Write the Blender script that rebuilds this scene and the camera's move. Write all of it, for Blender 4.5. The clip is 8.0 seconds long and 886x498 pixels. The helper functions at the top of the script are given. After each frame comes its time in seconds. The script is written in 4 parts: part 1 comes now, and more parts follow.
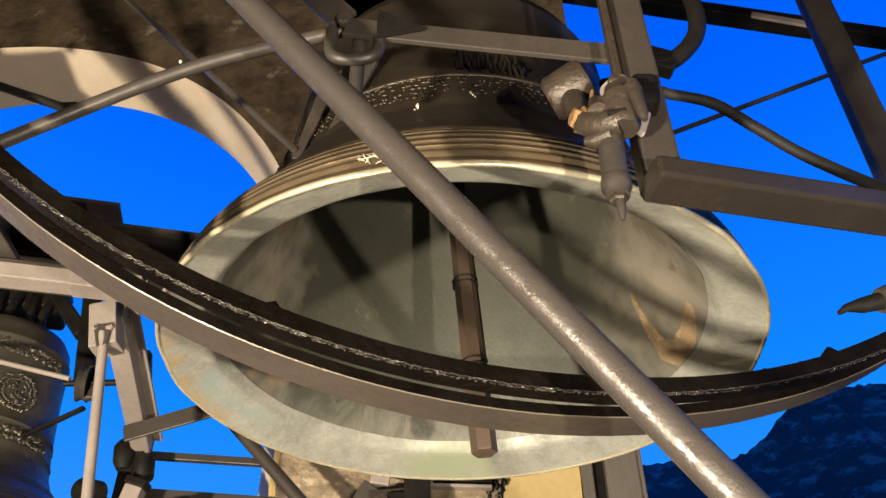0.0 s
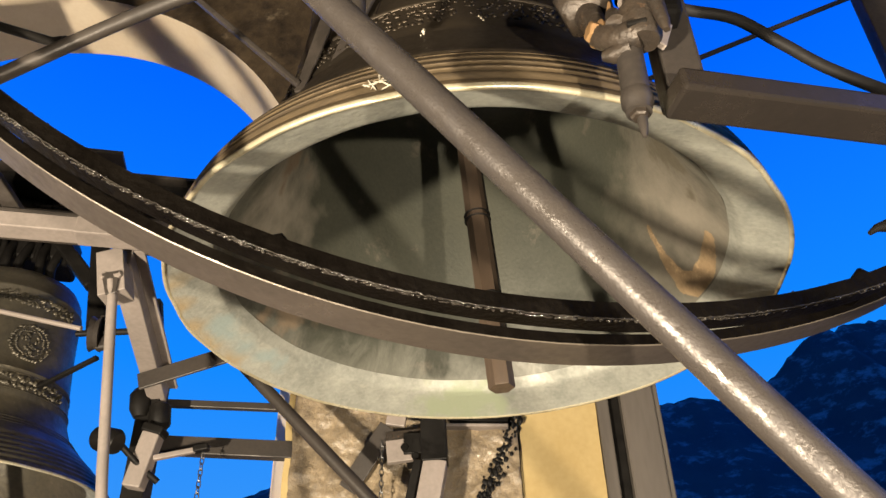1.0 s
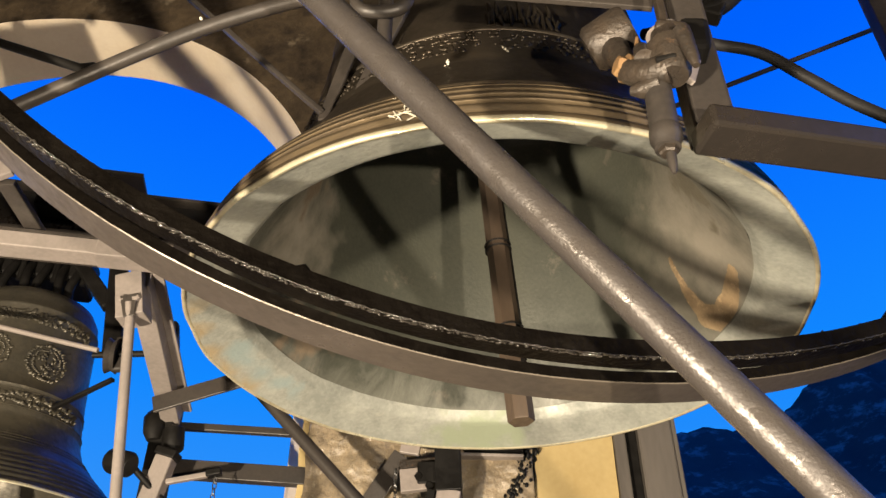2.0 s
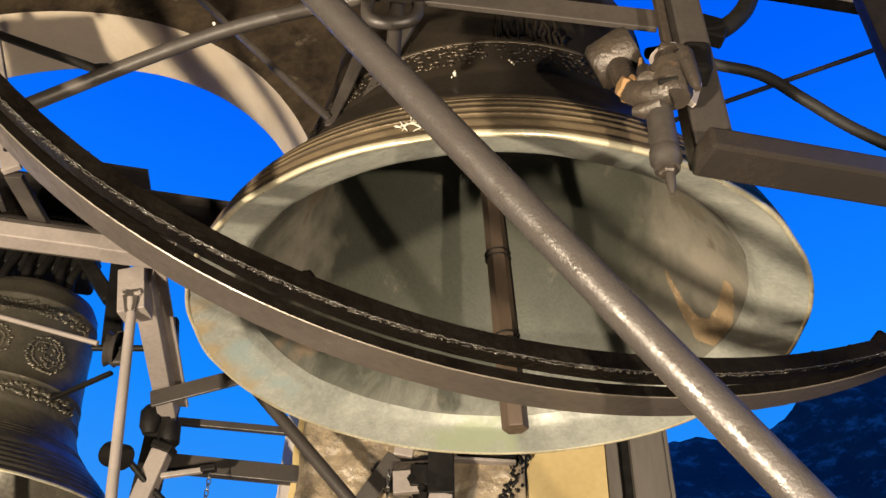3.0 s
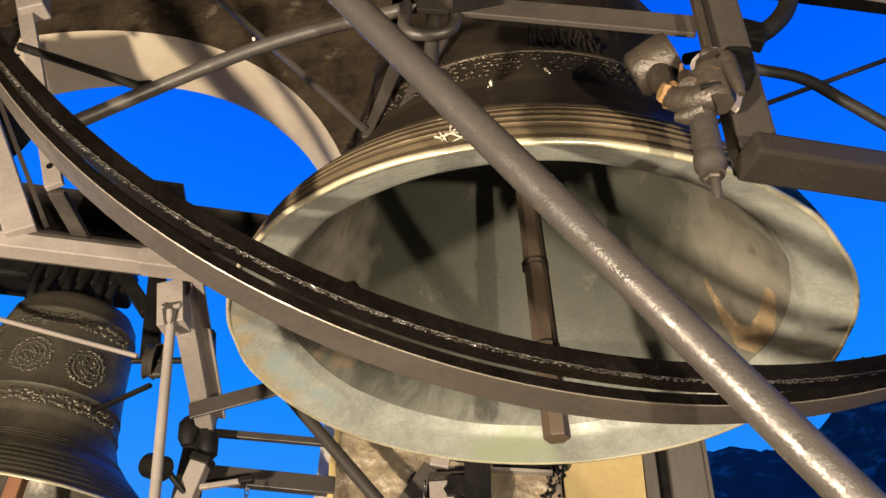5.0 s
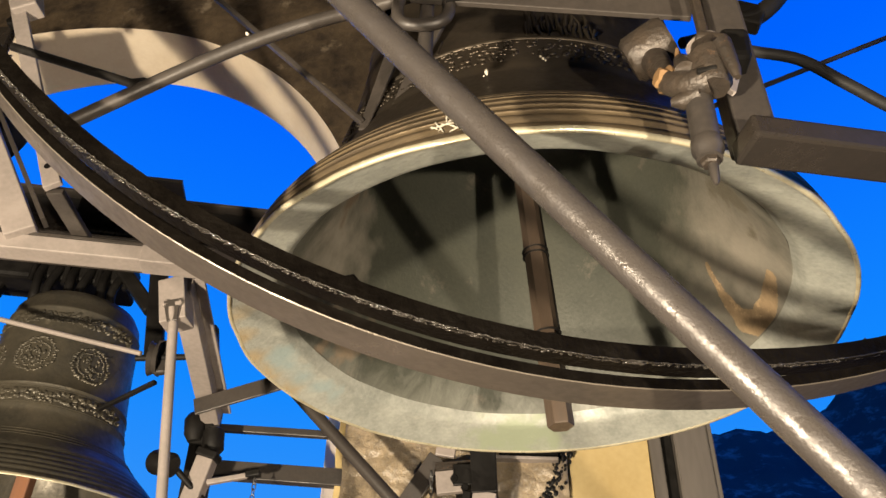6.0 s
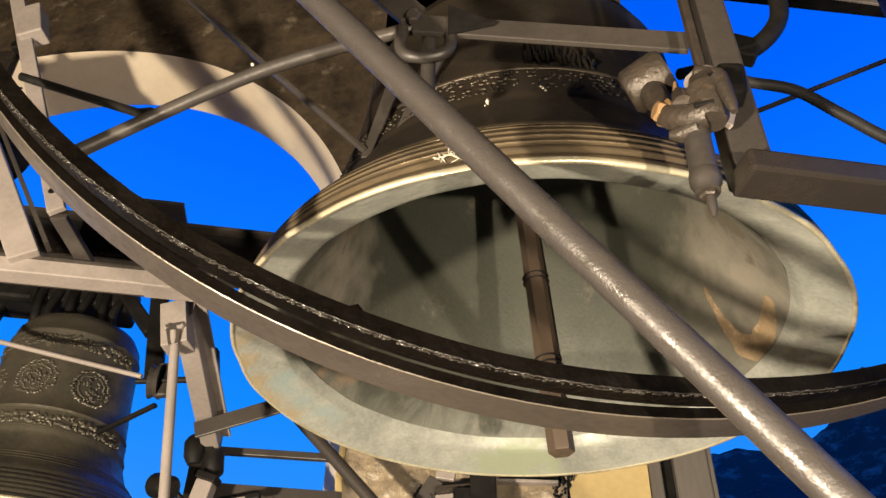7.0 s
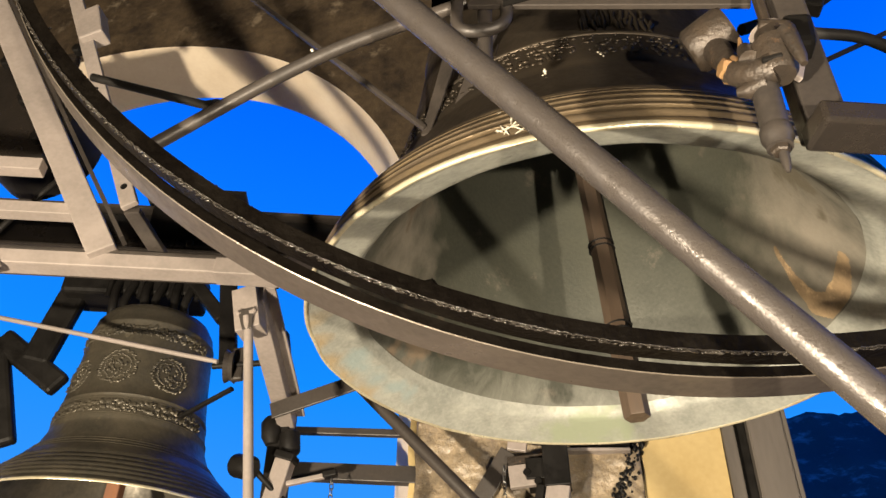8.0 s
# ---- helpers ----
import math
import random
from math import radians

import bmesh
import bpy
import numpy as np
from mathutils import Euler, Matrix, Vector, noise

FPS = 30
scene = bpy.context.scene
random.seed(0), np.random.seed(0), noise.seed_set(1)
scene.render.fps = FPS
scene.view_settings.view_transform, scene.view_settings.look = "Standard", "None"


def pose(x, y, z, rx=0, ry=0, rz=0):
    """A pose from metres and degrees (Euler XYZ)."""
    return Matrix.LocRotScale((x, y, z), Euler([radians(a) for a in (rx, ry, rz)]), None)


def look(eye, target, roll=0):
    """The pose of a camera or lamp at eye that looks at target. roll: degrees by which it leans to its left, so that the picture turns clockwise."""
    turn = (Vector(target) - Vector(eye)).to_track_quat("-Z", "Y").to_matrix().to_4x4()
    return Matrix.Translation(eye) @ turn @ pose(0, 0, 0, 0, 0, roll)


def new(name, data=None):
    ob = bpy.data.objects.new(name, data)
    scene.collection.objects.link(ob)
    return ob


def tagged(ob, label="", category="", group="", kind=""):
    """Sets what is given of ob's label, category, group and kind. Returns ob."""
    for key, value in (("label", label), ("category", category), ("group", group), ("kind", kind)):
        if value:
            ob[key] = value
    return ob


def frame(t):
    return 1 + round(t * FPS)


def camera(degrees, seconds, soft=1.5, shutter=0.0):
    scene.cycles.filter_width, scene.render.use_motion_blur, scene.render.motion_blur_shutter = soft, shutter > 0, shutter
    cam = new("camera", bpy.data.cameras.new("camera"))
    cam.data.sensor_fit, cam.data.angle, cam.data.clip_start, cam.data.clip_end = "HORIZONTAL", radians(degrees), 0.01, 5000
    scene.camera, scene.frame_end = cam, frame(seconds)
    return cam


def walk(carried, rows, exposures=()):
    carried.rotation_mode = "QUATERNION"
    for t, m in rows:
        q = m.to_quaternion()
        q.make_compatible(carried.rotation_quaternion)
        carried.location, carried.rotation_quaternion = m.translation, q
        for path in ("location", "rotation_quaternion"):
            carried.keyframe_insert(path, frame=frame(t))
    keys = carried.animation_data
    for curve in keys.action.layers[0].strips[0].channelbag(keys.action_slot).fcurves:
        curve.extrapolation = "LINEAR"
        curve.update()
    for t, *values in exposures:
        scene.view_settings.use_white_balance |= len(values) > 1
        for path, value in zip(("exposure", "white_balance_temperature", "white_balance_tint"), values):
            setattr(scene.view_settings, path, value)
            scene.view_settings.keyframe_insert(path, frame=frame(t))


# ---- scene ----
cam = camera(58.82, 8.0)
ROWS = [
    (0.0, 0.0001, -1.6644, 1.4266, 127.676, 0.396, 1.745),
    (0.5, -0.0083, -1.6286, 1.4440, 125.184, 1.377, 3.356),
    (1.0, -0.0084, -1.6046, 1.4327, 123.909, 1.277, 3.176),
    (1.5, -0.0166, -1.5989, 1.4520, 125.410, 0.751, 3.703),
    (3.0, -0.0270, -1.6350, 1.4448, 125.747, -1.505, 2.289),
    (3.5, -0.0295, -1.6448, 1.4454, 125.990, -1.589, 3.405),
    (4.0, -0.0384, -1.6388, 1.4459, 126.390, -1.931, 3.998),
    (4.5, -0.0520, -1.6379, 1.4406, 126.699, -2.386, 3.986),
    (6.0, -0.0449, -1.6363, 1.4457, 125.647, -1.055, 5.271),
    (6.5, -0.0485, -1.6356, 1.4383, 126.040, -1.164, 4.890),
    (7.0, -0.0493, -1.6618, 1.4490, 126.997, -1.007, 5.159),
    (7.5, -0.0571, -1.6666, 1.4450, 126.898, -0.708, 6.934),
    (8.0, -0.0733, -1.6748, 1.4336, 125.238, -0.870, 10.114),
]
walk(cam, [(r[0], pose(*r[1:])) for r in ROWS], [(0, 0.03), (0.5, 0.13), (1.0, 0.03), (1.5, 0), (6.5, 0), (8.0, 0.13)])

# ---- world, lamps ----
world = bpy.data.worlds.new("dusk")
scene.world = world
world.use_nodes = True
wn, wl = world.node_tree.nodes, world.node_tree.links
wn.clear()
w_out = wn.new("ShaderNodeOutputWorld")
w_bg = wn.new("ShaderNodeBackground")
w_ramp = wn.new("ShaderNodeValToRGB")
w_sep = wn.new("ShaderNodeSeparateXYZ")
w_co = wn.new("ShaderNodeTexCoord")
wl.new(w_co.outputs["Generated"], w_sep.inputs[0])
wl.new(w_sep.outputs["Z"], w_ramp.inputs[0])
wl.new(w_ramp.outputs[0], w_bg.inputs[0])
wl.new(w_bg.outputs[0], w_out.inputs[0])
ramp = w_ramp.color_ramp
ramp.elements[0].position, ramp.elements[0].color = 0.0, (0.08, 0.36, 0.85, 1)
ramp.elements[1].position, ramp.elements[1].color = 1.0, (0.0, 0.07, 0.75, 1)
for at, col in ((0.42, (0.006, 0.25, 1.0, 1)), (0.72, (0.0, 0.125, 1.0, 1))):
    e = ramp.elements.new(at)
    e.color = col
w_bg.inputs[1].default_value = 1.0


def flood(name, eye, target, watts, colour, angle, size):
    lamp = bpy.data.lights.new(name, "SPOT")
    lamp.energy, lamp.color, lamp.spot_size, lamp.spot_blend, lamp.shadow_soft_size = watts, colour, radians(angle), 0.4, size
    ob = new(name, lamp)
    ob.matrix_world = look(eye, target)
    return ob


WARM = (1.0, 0.84, 0.63)
LAMP_A, LAMP_B = (-1.90, -2.94, 0.16), (0.63, -2.47, 0.85)
flood("floodlight_beam", LAMP_A, (-0.9, 0.4, 2.9), 1900, WARM, 130, 0.10)
flood("floodlight_beam", LAMP_B, (-0.2, 0.4, 2.9), 400, WARM, 130, 0.025)

# ---- materials ----


def material(name, base, second, rough=0.5, metal=0.0, scale=8.0, fine=60.0, bump=0.2, amount=0.5, spot=None, spot_at=0.62, coat=0.0, stretch=(1, 1, 1), rough_var=0.15, spec=0.5):
    """Two colours mixed by coarse and fine noise, an optional third in patches, relief from both scales."""
    m = bpy.data.materials.new(name)
    m.use_nodes = True
    n, l = m.node_tree.nodes, m.node_tree.links
    b = n["Principled BSDF"]
    co, mp = n.new("ShaderNodeTexCoord"), n.new("ShaderNodeMapping")
    mp.inputs["Scale"].default_value = stretch
    l.new(co.outputs["Object"], mp.inputs[0])
    t1, t2 = n.new("ShaderNodeTexNoise"), n.new("ShaderNodeTexNoise")
    t1.inputs["Scale"].default_value, t1.inputs["Detail"].default_value, t1.inputs["Roughness"].default_value = scale, 7, 0.62
    t2.inputs["Scale"].default_value, t2.inputs["Detail"].default_value = fine, 5
    l.new(mp.outputs[0], t1.inputs[0]), l.new(mp.outputs[0], t2.inputs[0])
    mix = n.new("ShaderNodeMix")
    mix.data_type = "RGBA"
    mr = n.new("ShaderNodeMapRange")
    mr.inputs["From Min"].default_value, mr.inputs["From Max"].default_value = 0.5 - amount * 0.35, 0.5 + amount * 0.35
    add = n.new("ShaderNodeMath")
    add.operation = "MULTIPLY_ADD"
    l.new(t2.outputs["Fac"], add.inputs[0])
    add.inputs[1].default_value = 0.35
    sub = n.new("ShaderNodeMath")
    sub.operation = "SUBTRACT"
    l.new(t1.outputs["Fac"], sub.inputs[0])
    sub.inputs[1].default_value = 0.175
    l.new(sub.outputs[0], add.inputs[2])
    l.new(add.outputs[0], mr.inputs["Value"])
    l.new(mr.outputs[0], mix.inputs["Factor"])
    mix.inputs["A"].default_value, mix.inputs["B"].default_value = (*base, 1), (*second, 1)
    out = mix.outputs["Result"]
    if spot:
        t3, r3, mx = n.new("ShaderNodeTexNoise"), n.new("ShaderNodeMapRange"), n.new("ShaderNodeMix")
        t3.inputs["Scale"].default_value, t3.inputs["Detail"].default_value, t3.inputs["Roughness"].default_value = scale * 1.7, 9, 0.7
        l.new(mp.outputs[0], t3.inputs[0])
        r3.inputs["From Min"].default_value, r3.inputs["From Max"].default_value = spot_at, spot_at + 0.1
        l.new(t3.outputs["Fac"], r3.inputs["Value"])
        mx.data_type = "RGBA"
        l.new(r3.outputs[0], mx.inputs["Factor"]), l.new(out, mx.inputs["A"])
        mx.inputs["B"].default_value = (*spot, 1)
        out = mx.outputs["Result"]
    l.new(out, b.inputs["Base Color"])
    rr = n.new("ShaderNodeMapRange")
    rr.inputs["From Min"].default_value, rr.inputs["From Max"].default_value = 0.3, 0.7
    rr.inputs["To Min"].default_value, rr.inputs["To Max"].default_value = max(0.05, rough - rough_var), min(1, rough + rough_var)
    l.new(add.outputs[0], rr.inputs["Value"])
    l.new(rr.outputs[0], b.inputs["Roughness"])
    b.inputs["Specular IOR Level"].default_value = spec
    b.inputs["Metallic"].default_value, b.inputs["Coat Weight"].default_value = metal, coat
    bp = n.new("ShaderNodeBump")
    bp.inputs["Strength"].default_value, bp.inputs["Distance"].default_value = bump, 0.01
    l.new(add.outputs[0], bp.inputs["Height"])
    l.new(bp.outputs[0], b.inputs["Normal"])
    return m


BRONZE = material("weathered bronze", (0.055, 0.043, 0.03), (0.03, 0.025, 0.019), 0.45, 0.7, 5, 70, 0.15, spot=(0.08, 0.068, 0.05), spot_at=0.66)
BRONZE_IN = material("grey-green bronze patina", (0.074, 0.075, 0.057), (0.038, 0.041, 0.032), 0.55, 0.12, 3.2, 95, 0.3, amount=0.75, spot=(0.135, 0.118, 0.092), spot_at=0.6)
# pale lip bronze, lifted further for the light its downward flare catches
BRONZE_LIP = material("pale bronze lip", (0.34, 0.345, 0.305), (0.20, 0.208, 0.184), 0.55, 0.15, 9, 95, 0.32, spot=(0.33, 0.325, 0.275), spot_at=0.62)
BRONZE_WORN = material("worn yellow bronze", (0.165, 0.122, 0.07), (0.075, 0.056, 0.035), 0.5, 0.5, 9, 80, 0.2, stretch=(1, 1, 5))
BRONZE_OLD = material("dark bell bronze", (0.095, 0.083, 0.060), (0.042, 0.038, 0.029), 0.45, 0.4, 6, 60, 0.35, spot=(0.20, 0.175, 0.125), spot_at=0.63)
PAINT = material("brown-grey steel paint", (0.058, 0.049, 0.042), (0.030, 0.0255, 0.022), 0.42, 0.1, 6, 90, 0.18, spot=(0.09, 0.07, 0.055), spot_at=0.7)
DARKPAINT = material("dark brown steel paint", (0.028, 0.023, 0.019), (0.016, 0.0135, 0.0115), 0.32, 0.1, 6, 90, 0.1, spot=(0.045, 0.035, 0.028), spot_at=0.7)
PIPE = material("grey pipe paint", (0.072, 0.063, 0.056), (0.042, 0.036, 0.033), 0.38, 0.3, 26, 260, 0.19, spot=(0.03, 0.026, 0.024), spot_at=0.62, rough_var=0.28)
PALE = material("pale primer paint", (0.30, 0.258, 0.232), (0.21, 0.182, 0.163), 0.5, 0.05, 5, 70, 0.06, spot=(0.24, 0.17, 0.12), spot_at=0.72)
# grease on the front ring; on the rear ring's face it stands for shade
GREASE_SHADE = material("greasy and shaded black steel", (0.0025, 0.002, 0.0016), (0.005, 0.004, 0.003), 0.42, 0.0, 14, 90, 0.6, spot=(0.014, 0.011, 0.008), spot_at=0.66, spec=0.06)
RIM = material("rim steel", (0.07, 0.058, 0.048), (0.046, 0.038, 0.032), 0.4, 0.2, 7, 70, 0.12, spot=(0.09, 0.06, 0.04), spot_at=0.7)
# black iron, darkened further for parts that stand in shade
BLACK = material("black iron", (0.006, 0.0055, 0.005), (0.011, 0.010, 0.009), 0.5, 0.0, 8, 70, 0.2, spec=0.15)
RUST = material("rusty casting", (0.056, 0.043, 0.032), (0.028, 0.0225, 0.018), 0.42, 0.3, 22, 120, 0.5, spot=(0.15, 0.085, 0.045), spot_at=0.60)
BRONZE_NUT = material("ochre nut", (0.36, 0.22, 0.10), (0.24, 0.14, 0.07), 0.45, 0.4, 18, 90, 0.2)
RUBBER = material("black hose rubber", (0.010, 0.0095, 0.0095), (0.016, 0.015, 0.015), 0.6, 0.0, 10, 90, 0.1, spec=0.2)
CLAPPER = material("brown clapper iron", (0.088, 0.062, 0.043), (0.058, 0.042, 0.03), 0.5, 0.3, 8, 70, 0.2, stretch=(1, 1, 0.3))
PLASTER = material("cream plaster", (0.88, 0.76, 0.58), (0.78, 0.65, 0.48), 0.9, 0, 3, 40, 0.2, spot=(0.42, 0.32, 0.2), spot_at=0.66)
OCHRE = material("ochre plaster", (0.46, 0.35, 0.16), (0.38, 0.28, 0.12), 0.9, 0, 3, 40, 0.2, spot=(0.4, 0.28, 0.12), spot_at=0.66)
ROUGHCAST = material("rough mortar stone", (0.34, 0.27, 0.18), (0.15, 0.118, 0.078), 0.28, 0, 16, 80, 1.0, spot=(0.42, 0.36, 0.26), spot_at=0.6)
OLDWALL = material("sooty brown masonry", (0.115, 0.084, 0.052), (0.028, 0.02, 0.014), 0.48, 0, 3.4, 30, 1.6, spot=(0.22, 0.175, 0.12), spot_at=0.585)
FLOOR = material("concrete floor", (0.11, 0.10, 0.09), (0.075, 0.07, 0.06), 0.85, 0, 2, 40, 0.3)
HILL = material("wooded rock slope", (0.008, 0.010, 0.010), (0.03, 0.032, 0.034), 0.95, 0, 0.05, 0.5, 0.8, spot=(0.115, 0.118, 0.122), spot_at=0.52)
GREASE_WET = material("wet grease", (0.02, 0.017, 0.014), (0.045, 0.04, 0.033), 0.2, 0.2, 30, 150, 0.8, coat=0.7)
CHALK = material("pale scratches", (0.62, 0.58, 0.48), (0.48, 0.44, 0.34), 0.7, 0, 30, 120, 0.2)
RUSTSTAIN = material("rust stain", (0.36, 0.255, 0.145), (0.25, 0.18, 0.105), 0.65, 0.0, 22, 110, 0.2, spot=(0.52, 0.37, 0.21), spot_at=0.56)
CLAPPERWOOD = material("rust-brown shank", (0.22, 0.10, 0.05), (0.15, 0.07, 0.04), 0.6, 0, 8, 60, 0.2, stretch=(1, 1, 0.2))
GREYWOOD = material("grey weathered wood", (0.115, 0.10, 0.085), (0.075, 0.065, 0.055), 0.7, 0, 4, 50, 0.25, stretch=(1, 1, 0.15))
CHAIN = material("galvanised chain", (0.2, 0.2, 0.2), (0.12, 0.12, 0.12), 0.4, 0.8, 20, 90, 0.1)

EDGE = material("pale steel edge", (0.16, 0.138, 0.11), (0.10, 0.085, 0.068), 0.4, 0.4, 20, 120, 0.2)
RIM_EDGE = material("polished bronze rim edge", (0.56, 0.52, 0.38), (0.36, 0.31, 0.20), 0.35, 0.4, 14, 90, 0.2, spot=(0.36, 0.24, 0.11), spot_at=0.62)


def tint(mat, point, radius, colour, soft=0.6, ragged=0.08):
    """A ragged patch of a colour round a point of the object."""
    n, l = mat.node_tree.nodes, mat.node_tree.links
    b = n["Principled BSDF"]
    old = b.inputs["Base Color"].links[0].from_socket
    co, dist, nz, sc, r, mx = n.new("ShaderNodeTexCoord"), n.new("ShaderNodeVectorMath"), n.new("ShaderNodeTexNoise"), n.new("ShaderNodeMath"), n.new("ShaderNodeMapRange"), n.new("ShaderNodeMix")
    dist.operation = "DISTANCE"
    l.new(co.outputs["Object"], dist.inputs[0])
    dist.inputs[1].default_value = point
    nz.inputs["Scale"].default_value, nz.inputs["Detail"].default_value = 14, 6
    l.new(co.outputs["Object"], nz.inputs[0])
    sc.operation = "MULTIPLY_ADD"
    l.new(nz.outputs["Fac"], sc.inputs[0])
    sc.inputs[1].default_value = ragged * 4
    l.new(dist.outputs["Value"], sc.inputs[2])
    r.inputs["From Min"].default_value, r.inputs["From Max"].default_value = radius + ragged * 2, radius * (1 - soft) + ragged * 2
    l.new(sc.outputs[0], r.inputs["Value"])
    mx.data_type = "RGBA"
    l.new(r.outputs[0], mx.inputs["Factor"]), l.new(old, mx.inputs["A"])
    mx.inputs["B"].default_value = (*colour, 1)
    l.new(mx.outputs["Result"], b.inputs["Base Color"])


LIP_BIG = BRONZE_LIP.copy()
for az in (-168, -176, 176, 168, 160):
    tint(LIP_BIG, (0.69 * math.cos(radians(az)), 0.69 * math.sin(radians(az)), 0.0), 0.06, (0.31, 0.245, 0.15), soft=0.9, ragged=0.03)
for az, rad in ((173, 0.045), (167, 0.05), (161, 0.05), (155, 0.045), (149, 0.035)):
    tint(LIP_BIG, (0.635 * math.cos(radians(az)), 0.635 * math.sin(radians(az)), 0.02), rad, (0.245, 0.295, 0.285), soft=0.9, ragged=0.035)
tint(LIP_BIG, (-0.05, 0.66, 0.03), 0.16, (0.24, 0.27, 0.19), ragged=0.12)
IN_BIG = BRONZE_IN.copy()


def pale_fray(mat, low, high, colour):
    """A paler tone above the lip that frays upwards in streaks."""
    n, l = mat.node_tree.nodes, mat.node_tree.links
    b = n["Principled BSDF"]
    old = b.inputs["Base Color"].links[0].from_socket
    co, mp, nz, sx, mul, r, mx = (n.new("ShaderNode" + k) for k in ("TexCoord", "Mapping", "TexNoise", "SeparateXYZ", "Math", "MapRange", "Mix"))
    mp.inputs["Scale"].default_value = (1, 1, 0.22)
    l.new(co.outputs["Object"], mp.inputs[0]), l.new(mp.outputs[0], nz.inputs[0]), l.new(co.outputs["Object"], sx.inputs[0])
    nz.inputs["Scale"].default_value, nz.inputs["Detail"].default_value, nz.inputs["Roughness"].default_value, nz.inputs["Distortion"].default_value = 11, 8, 0.65, 0.8
    mul.operation = "MULTIPLY_ADD"
    l.new(nz.outputs["Fac"], mul.inputs[0]), l.new(sx.outputs["Z"], mul.inputs[2])
    mul.inputs[1].default_value = 0.42
    r.inputs["From Min"].default_value, r.inputs["From Max"].default_value = high + 0.21, low + 0.21
    l.new(mul.outputs[0], r.inputs["Value"])
    mx.data_type = "RGBA"
    l.new(r.outputs[0], mx.inputs["Factor"]), l.new(old, mx.inputs["A"])
    mx.inputs["B"].default_value = (*colour, 1)
    l.new(mx.outputs["Result"], b.inputs["Base Color"])


pale_fray(IN_BIG, -0.02, 0.16, (0.18, 0.178, 0.15))
# left wall: feathered pale streaks, with lamp light painted in as a lighter tone
tint(IN_BIG, (-0.47, -0.05, 0.27), 0.26, (0.29, 0.262, 0.215), soft=0.9, ragged=0.10)
tint(IN_BIG, (-0.42, -0.14, 0.42), 0.12, (0.17, 0.125, 0.085), ragged=0.10)
tint(IN_BIG, (-0.52, 0.22, 0.14), 0.10, (0.19, 0.145, 0.10), ragged=0.08)
# right wall: lamp light painted in as a broad paler tone
tint(IN_BIG, (0.48, -0.05, 0.22), 0.36, (0.23, 0.207, 0.168), soft=0.9, ragged=0.10)
tint(IN_BIG, (0.45, -0.20, 0.28), 0.10, (0.12, 0.105, 0.075), ragged=0.12)

# ---- building helpers ----


def thing(name, at=(0, 0, 0), label="", category="", group="", kind=""):
    ob = new(name)
    ob.location = at
    ob.empty_display_size = 0.1
    return tagged(ob, label, category, group, kind)


def part(name, bm, mat, parent=None, label="", smooth=None, kind=""):
    """One mesh object from a bmesh in world places, under a thing or a part."""
    me = bpy.data.meshes.new(name)
    bmesh.ops.recalc_face_normals(bm, faces=bm.faces)
    if smooth is not None:
        for f in bm.faces:
            f.smooth = True
        for e in bm.edges:
            if len(e.link_faces) == 2 and e.calc_face_angle(0) > radians(smooth):
                e.smooth = False
    bm.to_mesh(me)
    bm.free()
    for mm in (mat if isinstance(mat, (list, tuple)) else [mat]):
        me.materials.append(mm)
    ob = new(name, me)
    if parent is not None:
        ob.parent = parent
        o, off = parent, Vector()
        while o is not None:
            off += o.location
            o = o.parent
        me.transform(Matrix.Translation(-off))
    return tagged(ob, label, kind=kind)


def basis(d, up=(0, 0, 1)):
    d = Vector(d).normalized()
    up = Vector(up)
    if abs(d.dot(up.normalized())) > 0.98:
        up = Vector((0, 1, 0))
    x = d.cross(up).normalized()
    y = x.cross(d).normalized()
    return Matrix((x, y, d)).transposed()


def add_bar(bm, p, q, w, h, up=(0, 0, 1), bevel=0.003, taper=1.0):
    """A square-edged bar from p to q; w across, h along up."""
    p, q = Vector(p), Vector(q)
    r = basis(q - p, up)
    vs = []
    for k, c in ((1.0, p), (taper, q)):
        for sx, sy in ((-1, -1), (1, -1), (1, 1), (-1, 1)):
            vs.append(bm.verts.new(c + r @ Vector((sx * w / 2 * k, sy * h / 2 * k, 0))))
    fs = [bm.faces.new([vs[i] for i in idx]) for idx in ((3, 2, 1, 0), (4, 5, 6, 7), (0, 1, 5, 4), (1, 2, 6, 5), (2, 3, 7, 6), (3, 0, 4, 7))]
    if bevel:
        es = list({e for f in fs for e in f.edges})
        bmesh.ops.bevel(bm, geom=es, offset=min(bevel, w * 0.3, h * 0.3), segments=2, affect="EDGES", profile=0.5)


def bar(*a, **k):
    bm = bmesh.new()
    add_bar(bm, *a, **k)
    return bm


def add_tube(bm, pts, rad, seg=20, caps=True):
    """A round tube along points; rad is one radius or one for each point."""
    pts = [Vector(p) for p in pts]
    rads = rad if isinstance(rad, (list, tuple)) else [rad] * len(pts)
    rings, r = [], None
    for i, p in enumerate(pts):
        d = (pts[min(i + 1, len(pts) - 1)] - pts[max(i - 1, 0)])
        if r is None:
            r = basis(d)
        else:
            turn = (r @ Vector((0, 0, 1))).rotation_difference(d.normalized()).to_matrix()
            r = turn @ r
        rings.append([bm.verts.new(p + r @ Vector((rads[i] * math.cos(2 * math.pi * k / seg), rads[i] * math.sin(2 * math.pi * k / seg), 0))) for k in range(seg)])
    for a, b in zip(rings, rings[1:]):
        for k in range(seg):
            bm.faces.new((a[k], a[(k + 1) % seg], b[(k + 1) % seg], b[k]))
    if caps:
        bm.faces.new(rings[0][::-1]), bm.faces.new(rings[-1])


def tube(*a, **k):
    bm = bmesh.new()
    add_tube(bm, *a, **k)
    return bm


